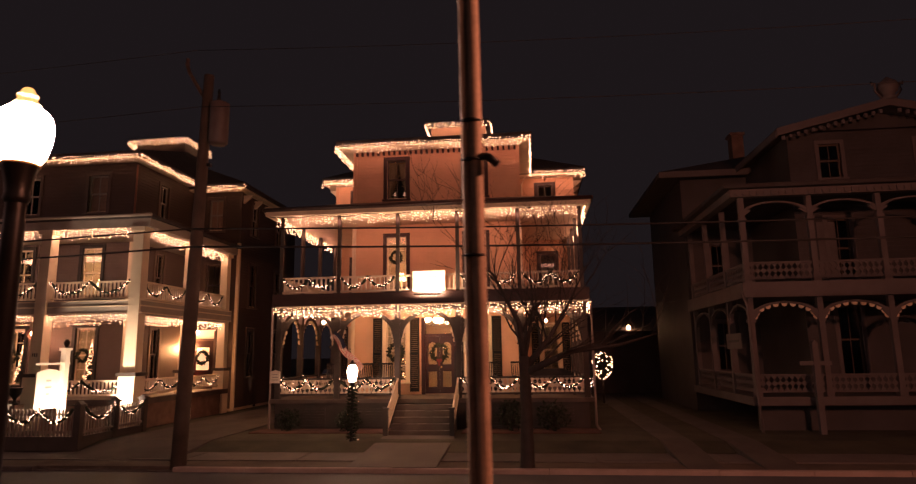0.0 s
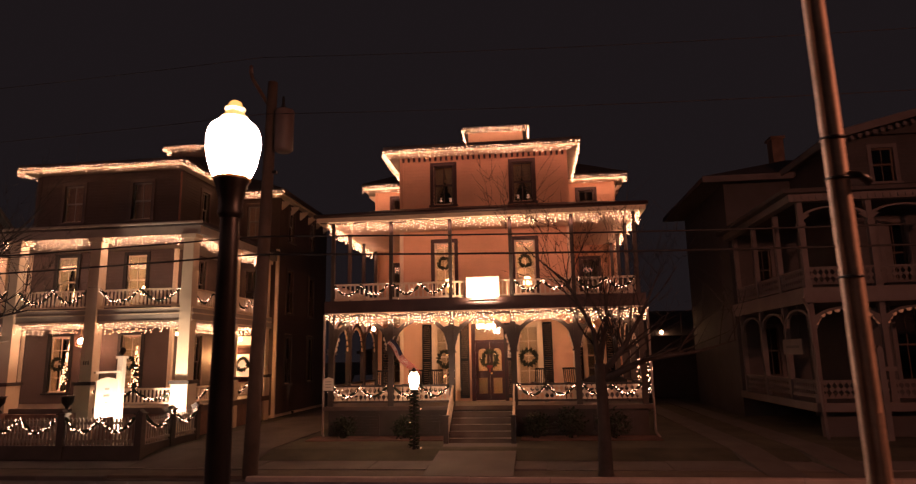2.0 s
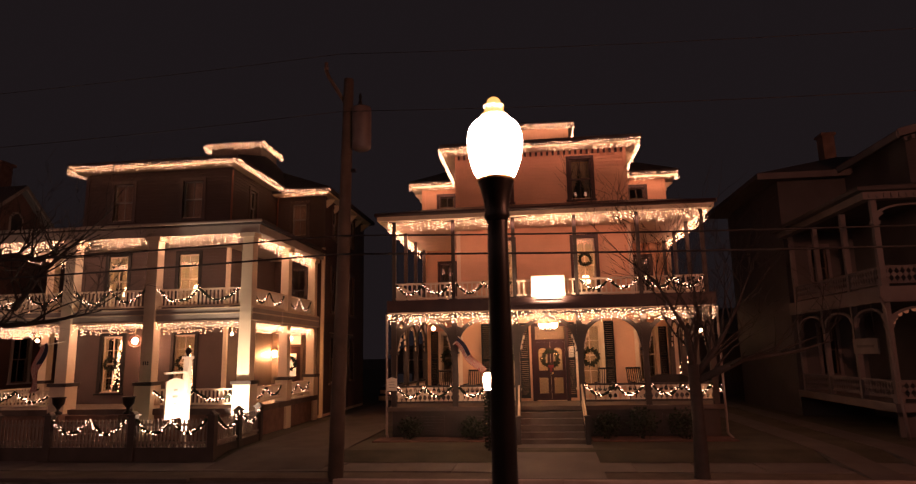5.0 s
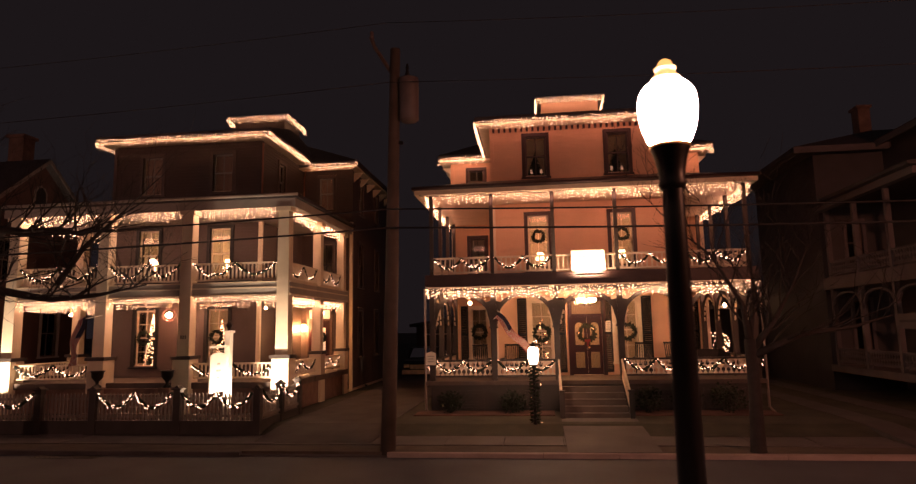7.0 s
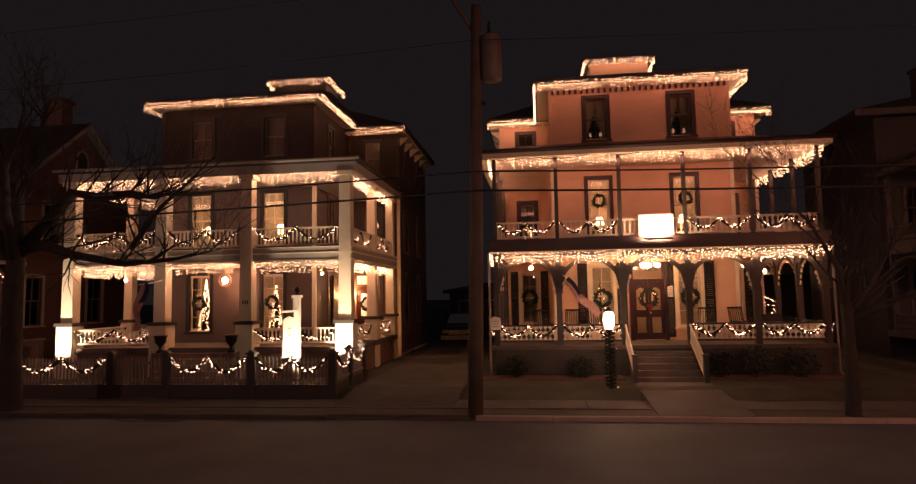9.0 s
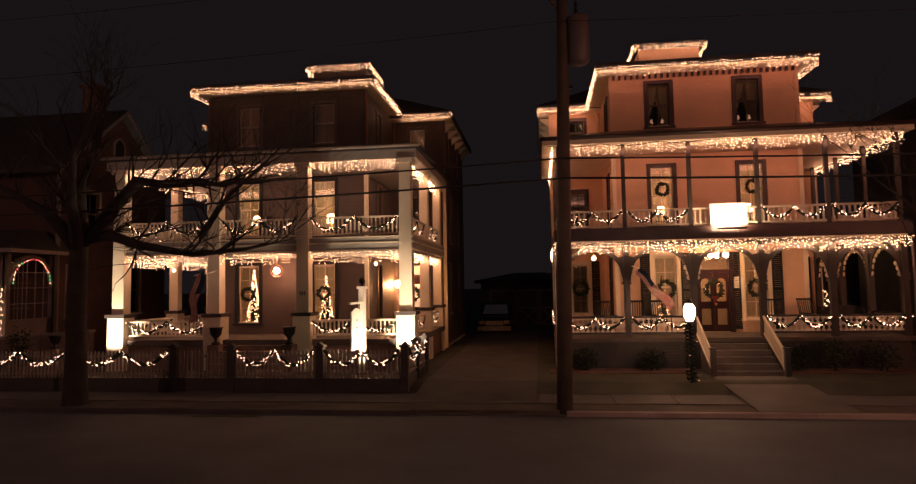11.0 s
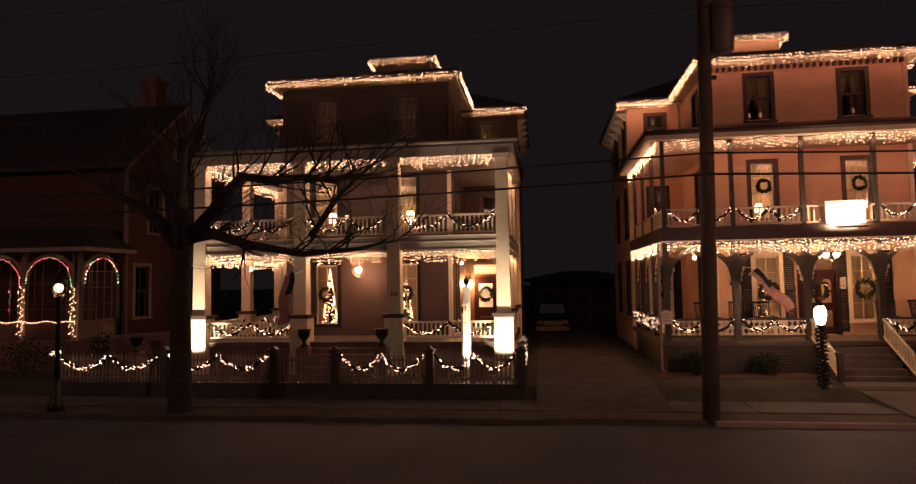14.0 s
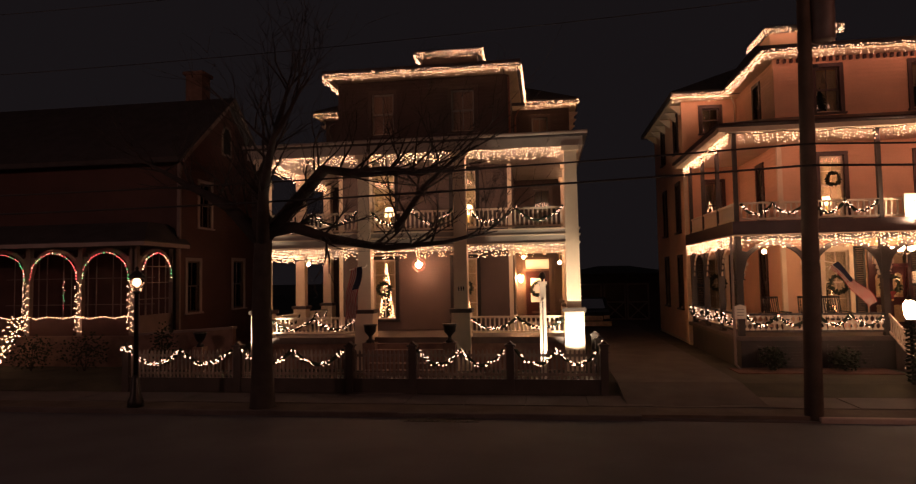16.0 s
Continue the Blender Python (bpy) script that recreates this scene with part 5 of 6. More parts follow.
# balcony sign and its lamp
bs = thing("balcony_sign", (-3.33, 20.72, 5.0), "floodlit white sign board fixed to the balcony rail", "sign")
part("board", Build().box(-3.84, -2.82, 20.7, 20.74, 4.98, 5.6), WHITEP, bs)
fr = Build().box(-3.88, -2.78, 20.69, 20.75, 5.6, 5.64).box(-3.88, -2.78, 20.69, 20.75, 4.94, 4.98).box(-3.88, -3.84, 20.69, 20.75, 4.98, 5.6).box(-2.82, -2.78, 20.69, 20.75, 4.98, 5.6)
part("frame", fr, WHITEP, bs)
for z, w in ((5.42, 0.6), (5.27, 0.7), (5.12, 0.4)):
    part("lettering_bar", Build().box(-3.33 - w / 2, -3.33 + w / 2, 20.694, 20.699, z - 0.03, z + 0.03), TAUPE_TRIM, bs)
sl = thing("sign_floodlight", (-3.33, 20.35, 4.86), "slim dark strip light below the balcony sign", "floodlight", "floodlights")
for x in (-3.6, -3.06):
    part("arm", Build().tube([(x, 20.66, 4.78), (x, 20.5, 4.78), (x, 20.37, 4.84)], 0.012, 6), IRON, sl)
part("housing", Build().prism([(20.34, 4.825), (20.41, 4.80), (20.42, 4.82), (20.35, 4.85)], "x", -3.78, -2.88), MAROON, sl)
strip = lamp("sign_lamp", "AREA", (-3.33, 20.385, 4.865), 100, (1.0, 0.66, 0.38), 0.85, (-3.33, 20.66, 5.3))
strip.data.shape, strip.data.size_y = "RECTANGLE", 0.05



def plaque(x, y, z0, z1, w, label):
    t = thing("plaque", (x, y, z0), label, "plaque", "plaques")
    b = part("board", Build().prism([(x - w, z0), (x + w, z0), (x + w, z1 - 0.06), (x, z1), (x - w, z1 - 0.06)], "y", y - 0.03, y), WHITEP, t)
    for i in range(3):
        z = z0 + (z1 - z0) * (0.25 + 0.2 * i)
        part("lettering_bar", Build().box(x - w * 0.6, x + w * 0.6, y - 0.036, y - 0.031, z - 0.012, z + 0.012), TAUPE_TRIM, b)


plaque(-8.6, 20.78, 1.98, 2.42, 0.17, "small pale plaque with lettering on the porch post")
plaque(-2.5, 22.86, 2.92, 3.36, 0.17, "small pale plaque with lettering beside the front door")


def porch_bulb(x, y, z, top, r=0.07, watts=18):
    t = thing("porch_lamp", (x, y, top), "small glowing porch lamp hung from the ceiling", "lamp", "porch lamps")
    part("stem", Build().tube([(x, y, z + r), (x, y, top)], 0.012, 6), BRASS, t)
    part("bulb", Build().lathe(x, y, [(0.01, z - r), (r * 0.75, z - r * 0.6), (r, z), (r * 0.7, z + r * 0.7), (0.015, z + r)], 12), LANTERN, t)


porch_bulb(-7.4, 22.1, 4.05, 4.5)
porch_bulb(0.6, 25.0, 4.1, 4.5)
porch_bulb(-13.9, 25.2, 3.9, 4.35)
porch_bulb(-15.2, 22.6, 4.05, 4.35, 0.05)
porch_bulb(-22.9, 22.2, 3.95, 4.35, 0.06)
ch = thing("porch_chandelier", (-3.35, 21.9, 4.5), "wrought chandelier with glowing shades above the door", "chandelier")
part("stem", Build().tube([(-3.35, 21.9, 4.00), (-3.35, 21.9, 4.5)], 0.015, 6), IRON, ch)
for k in range(5):
    w = 2 * math.pi * k / 5 + 0.3
    x, y = -3.35 + 0.26 * math.cos(w), 21.9 + 0.26 * math.sin(w)
    a = part("arm", Build().tube([(-3.35, 21.9, 3.97), ((x - 3.35) / 2, (y + 21.9) / 2, 3.85), (x, y, 3.97)], 0.012, 6), IRON, ch)
    part("shade", Build().lathe(x, y, [(0.03, 3.97), (0.075, 4.04), (0.085, 4.11)], 10), LANTERN, a, "glowing glass shade")
pn = thing("porch_pendant", (-18.85, 22.2, 4.35), "round lattice pendant lamp glowing over the porch", "lamp")
part("chain", Build().tube([(-18.85, 22.2, 4.09), (-18.85, 22.2, 4.35)], 0.012, 6), BRASS, pn)
for k in range(6):
    w = math.pi * k / 6
    part("hoop", Build().tube([(-18.85 + 0.23 * math.cos(w) * math.sin(q), 22.2 + 0.23 * math.sin(w) * math.sin(q), 3.86 + 0.23 * math.cos(q)) for q in [2 * math.pi * i / 20 for i in range(21)]], 0.006, 4), COPPER, pn)
part("bulb", Build().lathe(-18.85, 22.2, [(0.02, 3.74), (0.09, 3.79), (0.12, 3.86), (0.09, 3.93), (0.02, 3.98)], 12), LANTERN, pn)
lamp("pendant_light", "POINT", (-18.85, 22.2, 3.68), 75, (1.0, 0.40, 0.2), 0.06)
sc = thing("wall_sconce", (LX + 3.30, 27.4, 3.30), "glowing wall lantern beside the side door", "wall lamp")
part("back_plate", Build().box(LX + 3.23, LX + 3.37, 27.44, 27.47, 3.15, 3.45), BRASS, sc)
part("glass", Build().lathe(LX + 3.30, 27.32, [(0.07, 3.16), (0.115, 3.40), (0.09, 3.44)], 8, False), LANTERN, sc)
part("cap", Build().lathe(LX + 3.30, 27.32, [(0.1, 3.44), (0.03, 3.52)], 8, False), BRASS, sc)
part("arm", Build().box(LX + 3.29, LX + 3.31, 27.32, 27.45, 3.45, 3.47), BRASS, sc)
lamp("sconce_light", "POINT", (LX + 3.30, 27.1, 3.32), 260, (1.0, 0.44, 0.14), 0.05)


def rocker(x, y, turn, seed):
    """A dark slatted rocking chair."""
    t = thing("rocking_chair", (x, y, 1.45), "dark wooden slatted rocking chair on the porch", "chair", "rocking chairs")
    c, s = math.cos(turn), math.sin(turn)

    def put(u, v, z):
        return (x + c * u - s * v, y + s * u + c * v, 1.45 + z)

    def bar(name, a, e, r=0.018, n=6):
        part(name, Build().tube([put(*a), put(*e)], r, n), IRON, t)
    for u in (-0.25, 0.25):
        part("rocker", Build().tube([put(u, -0.4, 0.1), put(u, -0.2, 0.03), put(u, 0.05, 0.02), put(u, 0.3, 0.05), put(u, 0.48, 0.13)], 0.02, 6), IRON, t)
        bar("leg", (u, -0.22, 0.03), (u, -0.22, 0.62))
        bar("back_post", (u, 0.2, 0.03), (u, 0.42, 1.12), 0.02)
        bar("armrest", (u, -0.28, 0.63), (u, 0.3, 0.64), 0.025)
    part("seat", Build().poly([put(u, v, z) for z in (0.38, 0.42) for u, v in ((-0.26, -0.25), (0.26, -0.25), (0.26, 0.25), (-0.26, 0.25))], [(3, 2, 1, 0), (4, 5, 6, 7), (0, 1, 5, 4), (1, 2, 6, 5), (2, 3, 7, 6), (3, 0, 4, 7)]), IRON, t)
    for i in range(6):
        u = -0.19 + 0.076 * i
        bar("slat", (u, 0.26, 0.42), (u, 0.41, 1.08), 0.016, 5)
    bar("top_rail", (-0.27, 0.42, 1.1), (0.27, 0.42, 1.1), 0.035)


for i, (x, y, w) in enumerate(((-7.0, 22.2, 0.3), (-6.05, 22.25, -0.2), (-5.2, 22.2, 0.1), (-1.55, 22.2, -0.3), (-0.35, 22.3, 0.3))):
    rocker(x, y, w, i)
be = thing("porch_bench", (0.7, 22.3, 1.45), "dark wooden bench with a curved back on the porch", "bench")
part("seat", Build().box(-0.05, 1.45, 22.1, 22.55, 1.83, 1.88), IRON, be)
part("backrest", Build().prism([(-0.05, 1.95), (1.45, 1.95), (1.45, 2.15), (1.1, 2.32), (0.3, 2.32), (-0.05, 2.15)], "y", 22.55, 22.6), IRON, be)
for x in (-0.02, 1.42):
    for y in (22.13, 22.55):
        part("leg", Build().box(x - 0.03, x + 0.03, y - 0.03, y + 0.03, 1.45, 1.83), IRON, be)

for x in (-4.4, -2.4):
    r = new("stair_rail")
    ORG[r] = Vector((x, 20.0, 0.4))
    r.parent, r.location = peach, ORG[r] - ORG[peach]
    part("handrail", Build().prism([(20.85, 2.05), (20.85, 2.13), (19.1, 1.13), (19.1, 1.05)], "x", x - 0.025, x + 0.025), CREAM_TRIM, r)
    part("bottom_rail", Build().prism([(20.85, 1.55), (20.85, 1.61), (19.1, 0.61), (19.1, 0.55)], "x", x - 0.03, x + 0.03), CREAM_TRIM, r)
    part("newel", Build().box(x - 0.07, x + 0.07, 19.0, 19.14, 0.38, 1.25).box(x - 0.09, x + 0.09, 18.98, 19.16, 1.25, 1.3), DKGREEN, r)
    for i in range(12):
        y = 19.25 + i * 0.135
        z = 0.61 + (y - 19.1) * 1 / 1.75
        part("baluster", Build().box(x - 0.015, x + 0.015, y - 0.03, y + 0.03, z - 0.03, z + 0.5), CREAM_TRIM, r)
for x in (1.98, -8.78):
    part("downspout", Build().tube([(x, 20.75, 4.5), (x, 20.8, 4.2), (x, 20.8, 0.6), (x + 0.12, 20.6, 0.42)], 0.04, 8), OLDWHITE, peach)
for x0, x1 in ((-8.1, -6.9), (-6.1, -4.9), (-1.9, -0.8), (0.1, 1.3)):
    b = Build()
    for i in range(7):
        b.box(x0, x1, 20.825, 20.845, 0.55 + i * 0.09, 0.59 + i * 0.09)
    part("lattice", b.box(x0 - 0.04, x0, 20.82, 20.85, 0.5, 1.18).box(x1, x1 + 0.04, 20.82, 20.85, 0.5, 1.18), DKGREEN, peach)


def flag(top, along, drop, width, seed, label):
    """A striped flag streaming from a short pole; along: the way that the stripes run."""
    rr = random.Random(seed)
    t = thing("flag", top, label, "flag", "flags")
    a, d = Vector(top), Vector(along)
    w = Vector(drop).normalized() * width
    n, m = 12, 13
    fall = lambda u, v: a + d * u + w * v + Vector((0.03 * math.sin(u * 9), 0.1 * math.sin(u * 7 + v * 2), -0.12 * u * u + 0.04 * math.sin(u * 8 + 1)))
    for k in range(m):
        start = 5 if k < 7 else 0
        v = [fall(i / n, q / m) for q in (k, k + 1) for i in range(start, n + 1)]
        c = n + 1 - start
        part("stripe", Build().poly(v, [(i, i + 1, c + i + 1, c + i) for i in range(c - 1)], True), FLAGW if k % 2 else FLAGR, t)
    v = [fall(i / n, q / m) for q in range(8) for i in range(6)]
    part("canton", Build().poly(v, [(r * 6 + i, r * 6 + i + 1, (r + 1) * 6 + i + 1, (r + 1) * 6 + i) for r in range(7) for i in range(5)], True), FLAGB, t, "dark blue canton")
    part("staff", Build().tube([a + w * 1.1, a - w * 0.05 - Vector((0.0, -0.3, 0.0)), a + Vector((-0.12, 1.0, 0.1))], 0.014, 6), WHITEP, t)


flag((-6.22, 19.7, 3.62), (0.95, -0.1, -1.0), (-0.42, 0.3, -0.4), 0.27, 3, "striped flag with a dark blue canton on a porch post")
flag((-20.05, 19.3, 3.75), (-0.2, -0.1, -1.45), (-0.6, 0.2, -0.1), 0.42, 4, "striped flag with a dark blue canton hanging from a column")

# ---- taupe house: number bars, urns, side door ----
nb = thing("number_sign", (-17.1, 20.27, 3.0), "small dark number on the cream column", "sign")
for i in range(3):
    part("bar", Build().box(-17.2 + 0.08 * i, -17.165 + 0.08 * i, 20.262, 20.272, 2.97, 3.1), IRON, nb)
for x in (-20.0, -17.45):
    u = thing("urn", (x, 20.0, 0.96), "dark iron garden urn on the stair block", "urn", "urns")
    part("bowl", Build().lathe(x, 20.0, [(0.14, 1.38), (0.14, 1.44), (0.05, 1.5), (0.06, 1.58), (0.18, 1.72), (0.2, 1.9), (0.24, 1.95)], 16), IRON, u)
    part("plinth", Build().box(x - 0.2, x + 0.2, 19.8, 20.2, 0.38, 1.38), BRICK, u)
sd = thing("side_door", (LX + 4.0, 27.5, 1.5), "dark side door with a lit transom and wreath", "door")
part("leaf", Build().box(LX + 3.51, LX + 4.49, 27.42, 27.46, 1.5, 3.6), DOORRED, sd)
fr = Build()
for a in ((LX + 3.39, LX + 3.51, 1.5, 4.2), (LX + 4.49, LX + 4.61, 1.5, 4.2), (LX + 3.51, LX + 4.49, 3.6, 3.7), (LX + 3.51, LX + 4.49, 4.1, 4.2)):
    fr.box(a[0], a[1], 27.38, 27.46, a[2], a[3])
part("frame", fr, SASH, sd)
part("transom", Build().box(LX + 3.51, LX + 4.49, 27.43, 27.45, 3.7, 4.1), DIMGLOW, sd, "glowing transom pane")
part("pane", Build().box(LX + 3.71, LX + 4.29, 27.405, 27.42, 2.3, 3.3), DIMGLOW, sd, "glowing door pane")
wreath(LX + 4.0, 27.36, 2.85, 0.27, 30)

# ---- neighbouring dark house ----
rh = thing("dark_gabled_house", (12.4, 25, 0.38), "dark unlit gabled house with pale fretwork porches", "house")
RX0, RX1, RY = 6.65, 18.8, 20.2
b, sdg = Build(), Build()
fw = [(c - 0.36, c + 0.36, z0, z1) for c in (10.68, 13.9) for z0, z1 in ((1.75, 4.0), (4.95, 7.0), (8.5, 9.7))]
wall_sheet(b, 9.3, 15.6, 0.0, 10.2, 22.6, 22.8, fw, "x")
part("wall", b, DKBROWN, rh)
b = Build()
wf = [(7.6, 8.2, 1.8, 3.7), (7.6, 8.2, 5.2, 6.9)]
wall_sheet(b, 6.6, 9.3, 0.0, 9.8, 27.0, 27.2, wf, "x")
part("wall", b, DKBROWN, rh)
b = Build()
wall_sheet(b, 15.6, 18.4, 0.0, 9.8, 27.0, 27.2, [], "x")
for q in ((9.3, 9.5, 22.8, 27.0, 0.0, 10.2), (15.4, 15.6, 22.8, 27.0, 0.0, 10.2), (6.6, 6.8, 27.2, 34, 0.0, 9.8), (18.2, 18.4, 27.2, 34, 0.0, 9.8), (6.8, 18.2, 33.8, 34, 0.0, 9.8)):
    part("side_wall", Build().box(*q), DKBROWN, rh)
part("gable", Build().prism([(9.3, 10.1), (15.6, 10.1), (12.45, 10.75)], "y", 22.6, 22.8), DKBROWN, rh)
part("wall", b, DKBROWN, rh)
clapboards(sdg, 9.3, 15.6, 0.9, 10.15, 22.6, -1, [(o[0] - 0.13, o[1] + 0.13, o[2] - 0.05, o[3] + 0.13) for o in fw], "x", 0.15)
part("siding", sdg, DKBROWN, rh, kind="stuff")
for o in fw:
    window(rh, *o, 22.6, -1, "x", RTRIM)
for o in wf:
    window(rh, *o, 27.0, -1, "x", RTRIM)
r = Build()
for e in (-1, 1):
    x = 12.45 + e * 3.75
    pr = [(12.45, 11.0), (x, 10.1), (x, 9.92), (12.45, 10.82)]
    r.prism(pr if e < 0 else pr[::-1], "y", 21.9, 30)
part("roof", r, ROOF, rh)
r = Build()
for e in (-1, 1):
    x = 12.45 + e * 3.75
    pr = [(12.45, 11.02), (x, 10.12), (x, 9.85), (12.45, 10.75)]
    r.prism(pr if e < 0 else pr[::-1], "y", 21.8, 21.88)
part("bargeboard", r, RTRIM, rh)
for e in (-1, 1):
    for i in range(14):
        u = 12.45 + e * (0.3 + 0.25 * i)
        z = 10.75 - (0.3 + 0.25 * i) * 0.24
        part("dentil", Build().box(u - 0.05, u + 0.05, 21.82, 21.9, z - 0.2, z - 0.06), RTRIM, rh)
r = Build()
hip(r, 5.6, 19.4, 26.3, 34.6, 10.0, 10, 15, 29, 32, 11.3)
part("roof", r, ROOF, rh)
part("eave_board", Build().box(5.58, 9.2, 26.24, 26.3, 9.72, 9.98), RTRIM, rh)
part("side_eave", Build().box(8.68, 8.74, 21.9, 26.3, 9.82, 10.06), RTRIM, rh)
part("roof_finial", Build().lathe(12.5, 21.9, [(0.2, 10.95), (0.26, 11.05), (0.17, 11.12), (0.3, 11.25), (0.34, 11.42), (0.28, 11.58), (0.12, 11.7), (0.04, 11.78)], 14).tube([(12.02, 21.9, 11.5), (11.98, 21.9, 11.62), (12.1, 21.9, 11.55), (12.08, 21.9, 11.3), (12.3, 21.9, 11.0)], 0.04, 6).tube([(12.98, 21.9, 11.5), (13.02, 21.9, 11.62), (12.9, 21.9, 11.55), (12.92, 21.9, 11.3), (12.7, 21.9, 11.0)], 0.04, 6), RTRIM, rh)
part("chimney", Build().box(9.55, 10.05, 29, 29.6, 10.4, 12.35).box(9.48, 10.12, 28.93, 29.67, 12.35, 12.47), BRICK, rh)
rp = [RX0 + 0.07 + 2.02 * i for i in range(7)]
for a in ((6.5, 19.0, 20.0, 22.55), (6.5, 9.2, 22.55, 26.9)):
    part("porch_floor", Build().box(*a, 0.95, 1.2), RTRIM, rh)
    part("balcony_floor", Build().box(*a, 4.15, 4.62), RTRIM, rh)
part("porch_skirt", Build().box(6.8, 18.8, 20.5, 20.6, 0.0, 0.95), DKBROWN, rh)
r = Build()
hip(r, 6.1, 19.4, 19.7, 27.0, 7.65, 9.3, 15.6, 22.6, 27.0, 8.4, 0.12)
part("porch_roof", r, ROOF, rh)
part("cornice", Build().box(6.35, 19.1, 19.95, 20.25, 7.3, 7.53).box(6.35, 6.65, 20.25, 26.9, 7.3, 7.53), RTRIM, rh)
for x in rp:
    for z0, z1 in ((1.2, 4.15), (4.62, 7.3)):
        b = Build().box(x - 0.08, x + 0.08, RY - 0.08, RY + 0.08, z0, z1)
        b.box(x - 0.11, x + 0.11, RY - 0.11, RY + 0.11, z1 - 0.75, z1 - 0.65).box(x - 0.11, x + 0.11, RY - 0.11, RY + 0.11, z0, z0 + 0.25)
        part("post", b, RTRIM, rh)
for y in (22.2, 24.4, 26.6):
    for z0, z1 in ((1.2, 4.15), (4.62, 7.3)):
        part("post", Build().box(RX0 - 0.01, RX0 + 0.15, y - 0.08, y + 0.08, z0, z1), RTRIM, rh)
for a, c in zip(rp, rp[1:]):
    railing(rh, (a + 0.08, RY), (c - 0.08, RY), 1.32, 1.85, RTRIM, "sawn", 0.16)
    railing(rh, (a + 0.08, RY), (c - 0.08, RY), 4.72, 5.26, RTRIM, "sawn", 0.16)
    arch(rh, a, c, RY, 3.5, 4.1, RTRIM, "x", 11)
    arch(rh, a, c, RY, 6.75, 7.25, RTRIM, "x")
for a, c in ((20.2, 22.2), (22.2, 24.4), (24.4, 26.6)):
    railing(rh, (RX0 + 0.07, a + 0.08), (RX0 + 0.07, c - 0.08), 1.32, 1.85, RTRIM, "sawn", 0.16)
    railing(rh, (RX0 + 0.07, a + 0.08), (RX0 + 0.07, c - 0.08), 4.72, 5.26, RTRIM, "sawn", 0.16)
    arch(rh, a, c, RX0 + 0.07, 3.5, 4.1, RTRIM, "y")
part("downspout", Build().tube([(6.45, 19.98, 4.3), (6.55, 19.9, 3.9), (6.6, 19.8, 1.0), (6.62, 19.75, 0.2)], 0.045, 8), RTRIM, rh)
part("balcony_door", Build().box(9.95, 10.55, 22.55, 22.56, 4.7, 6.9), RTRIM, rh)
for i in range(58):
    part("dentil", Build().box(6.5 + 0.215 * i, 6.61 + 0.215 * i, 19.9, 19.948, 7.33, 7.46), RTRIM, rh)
hb = thing("hanging_board", (6.5, 21.3, 3.0), "faded pale sign board hung between the porch posts", "sign")
part("board", Build().box(6.46, 6.5, 20.45, 21.95, 2.62, 3.1), RTRIM, hb)
part("lettering_bar", Build().box(6.452, 6.459, 20.7, 21.7, 2.82, 2.9), DKBROWN, hb)
for y in (20.6, 21.8):
    part("chain", Build().tube([(6.48, y, 3.1), (6.48, y, 4.15)], 0.01, 5), IRON, hb)
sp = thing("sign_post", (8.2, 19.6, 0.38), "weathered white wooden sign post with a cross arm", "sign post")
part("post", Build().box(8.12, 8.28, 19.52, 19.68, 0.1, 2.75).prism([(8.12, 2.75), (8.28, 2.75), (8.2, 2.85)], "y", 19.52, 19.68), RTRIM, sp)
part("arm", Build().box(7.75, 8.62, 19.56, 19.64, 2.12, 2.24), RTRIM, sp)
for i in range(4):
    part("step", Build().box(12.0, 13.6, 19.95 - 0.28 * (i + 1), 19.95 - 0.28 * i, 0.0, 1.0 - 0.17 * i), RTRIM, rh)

for ob in (rh, sp, hb):
    ob.location.z += 0.28

# ---- neighbour with the glazed corner porch ----
gh = thing("red_brown_house", (-32, 26, 0.38), "dark red-brown house with a glazed corner porch", "house")
b = Build()
sw = [(23.65, 24.55, 1.95, 3.95), (27.3, 28.3, 1.95, 4.05), (24.5, 25.4, 5.4, 7.2)]
wall_sheet(b, 23.2, 30.2, 0.0, 8.2, -28.7, -28.5, sw, "y")
part("front_wall", Build().box(-40, -28.7, 23.5, 23.7, 0.0, 8.2), REDWALL, gh)
part("back_wall", Build().box(-40, -28.5, 30.21, 30.4, 0.0, 8.2), REDWALL, gh)
part("gable", Build().prism([(23.2, 8.2), (30.2, 8.2), (26.7, 11.15)], "x", -28.7, -28.5), REDWALL, gh)
part("corner_board", Build().box(-28.6, -28.46, 23.1, 23.19, 0.4, 8.2), GHTRIM, gh)
for y0, y1 in ((22.7, 26.7), (30.7, 26.7)):
    pr = [(y0, 7.72), (y1, 11.12), (y1, 11.32), (y0, 7.92)]
    part("bargeboard", Build().prism(pr if y0 < y1 else pr[::-1], "x", -28.1, -28.05), GHTRIM, gh)
part("attic_window", Build().prism([(26.3, 8.7), (27.1, 8.7), (27.1, 9.7), (26.95, 9.95), (26.7, 10.05), (26.45, 9.95), (26.3, 9.7)], "x", -28.5, -28.46), GHTRIM, gh)
part("attic_pane", Build().prism([(26.4, 8.8), (27.0, 8.8), (27.0, 9.65), (26.87, 9.86), (26.7, 9.94), (26.53, 9.86), (26.4, 9.65)], "x", -28.46, -28.455), BLACKP, gh)
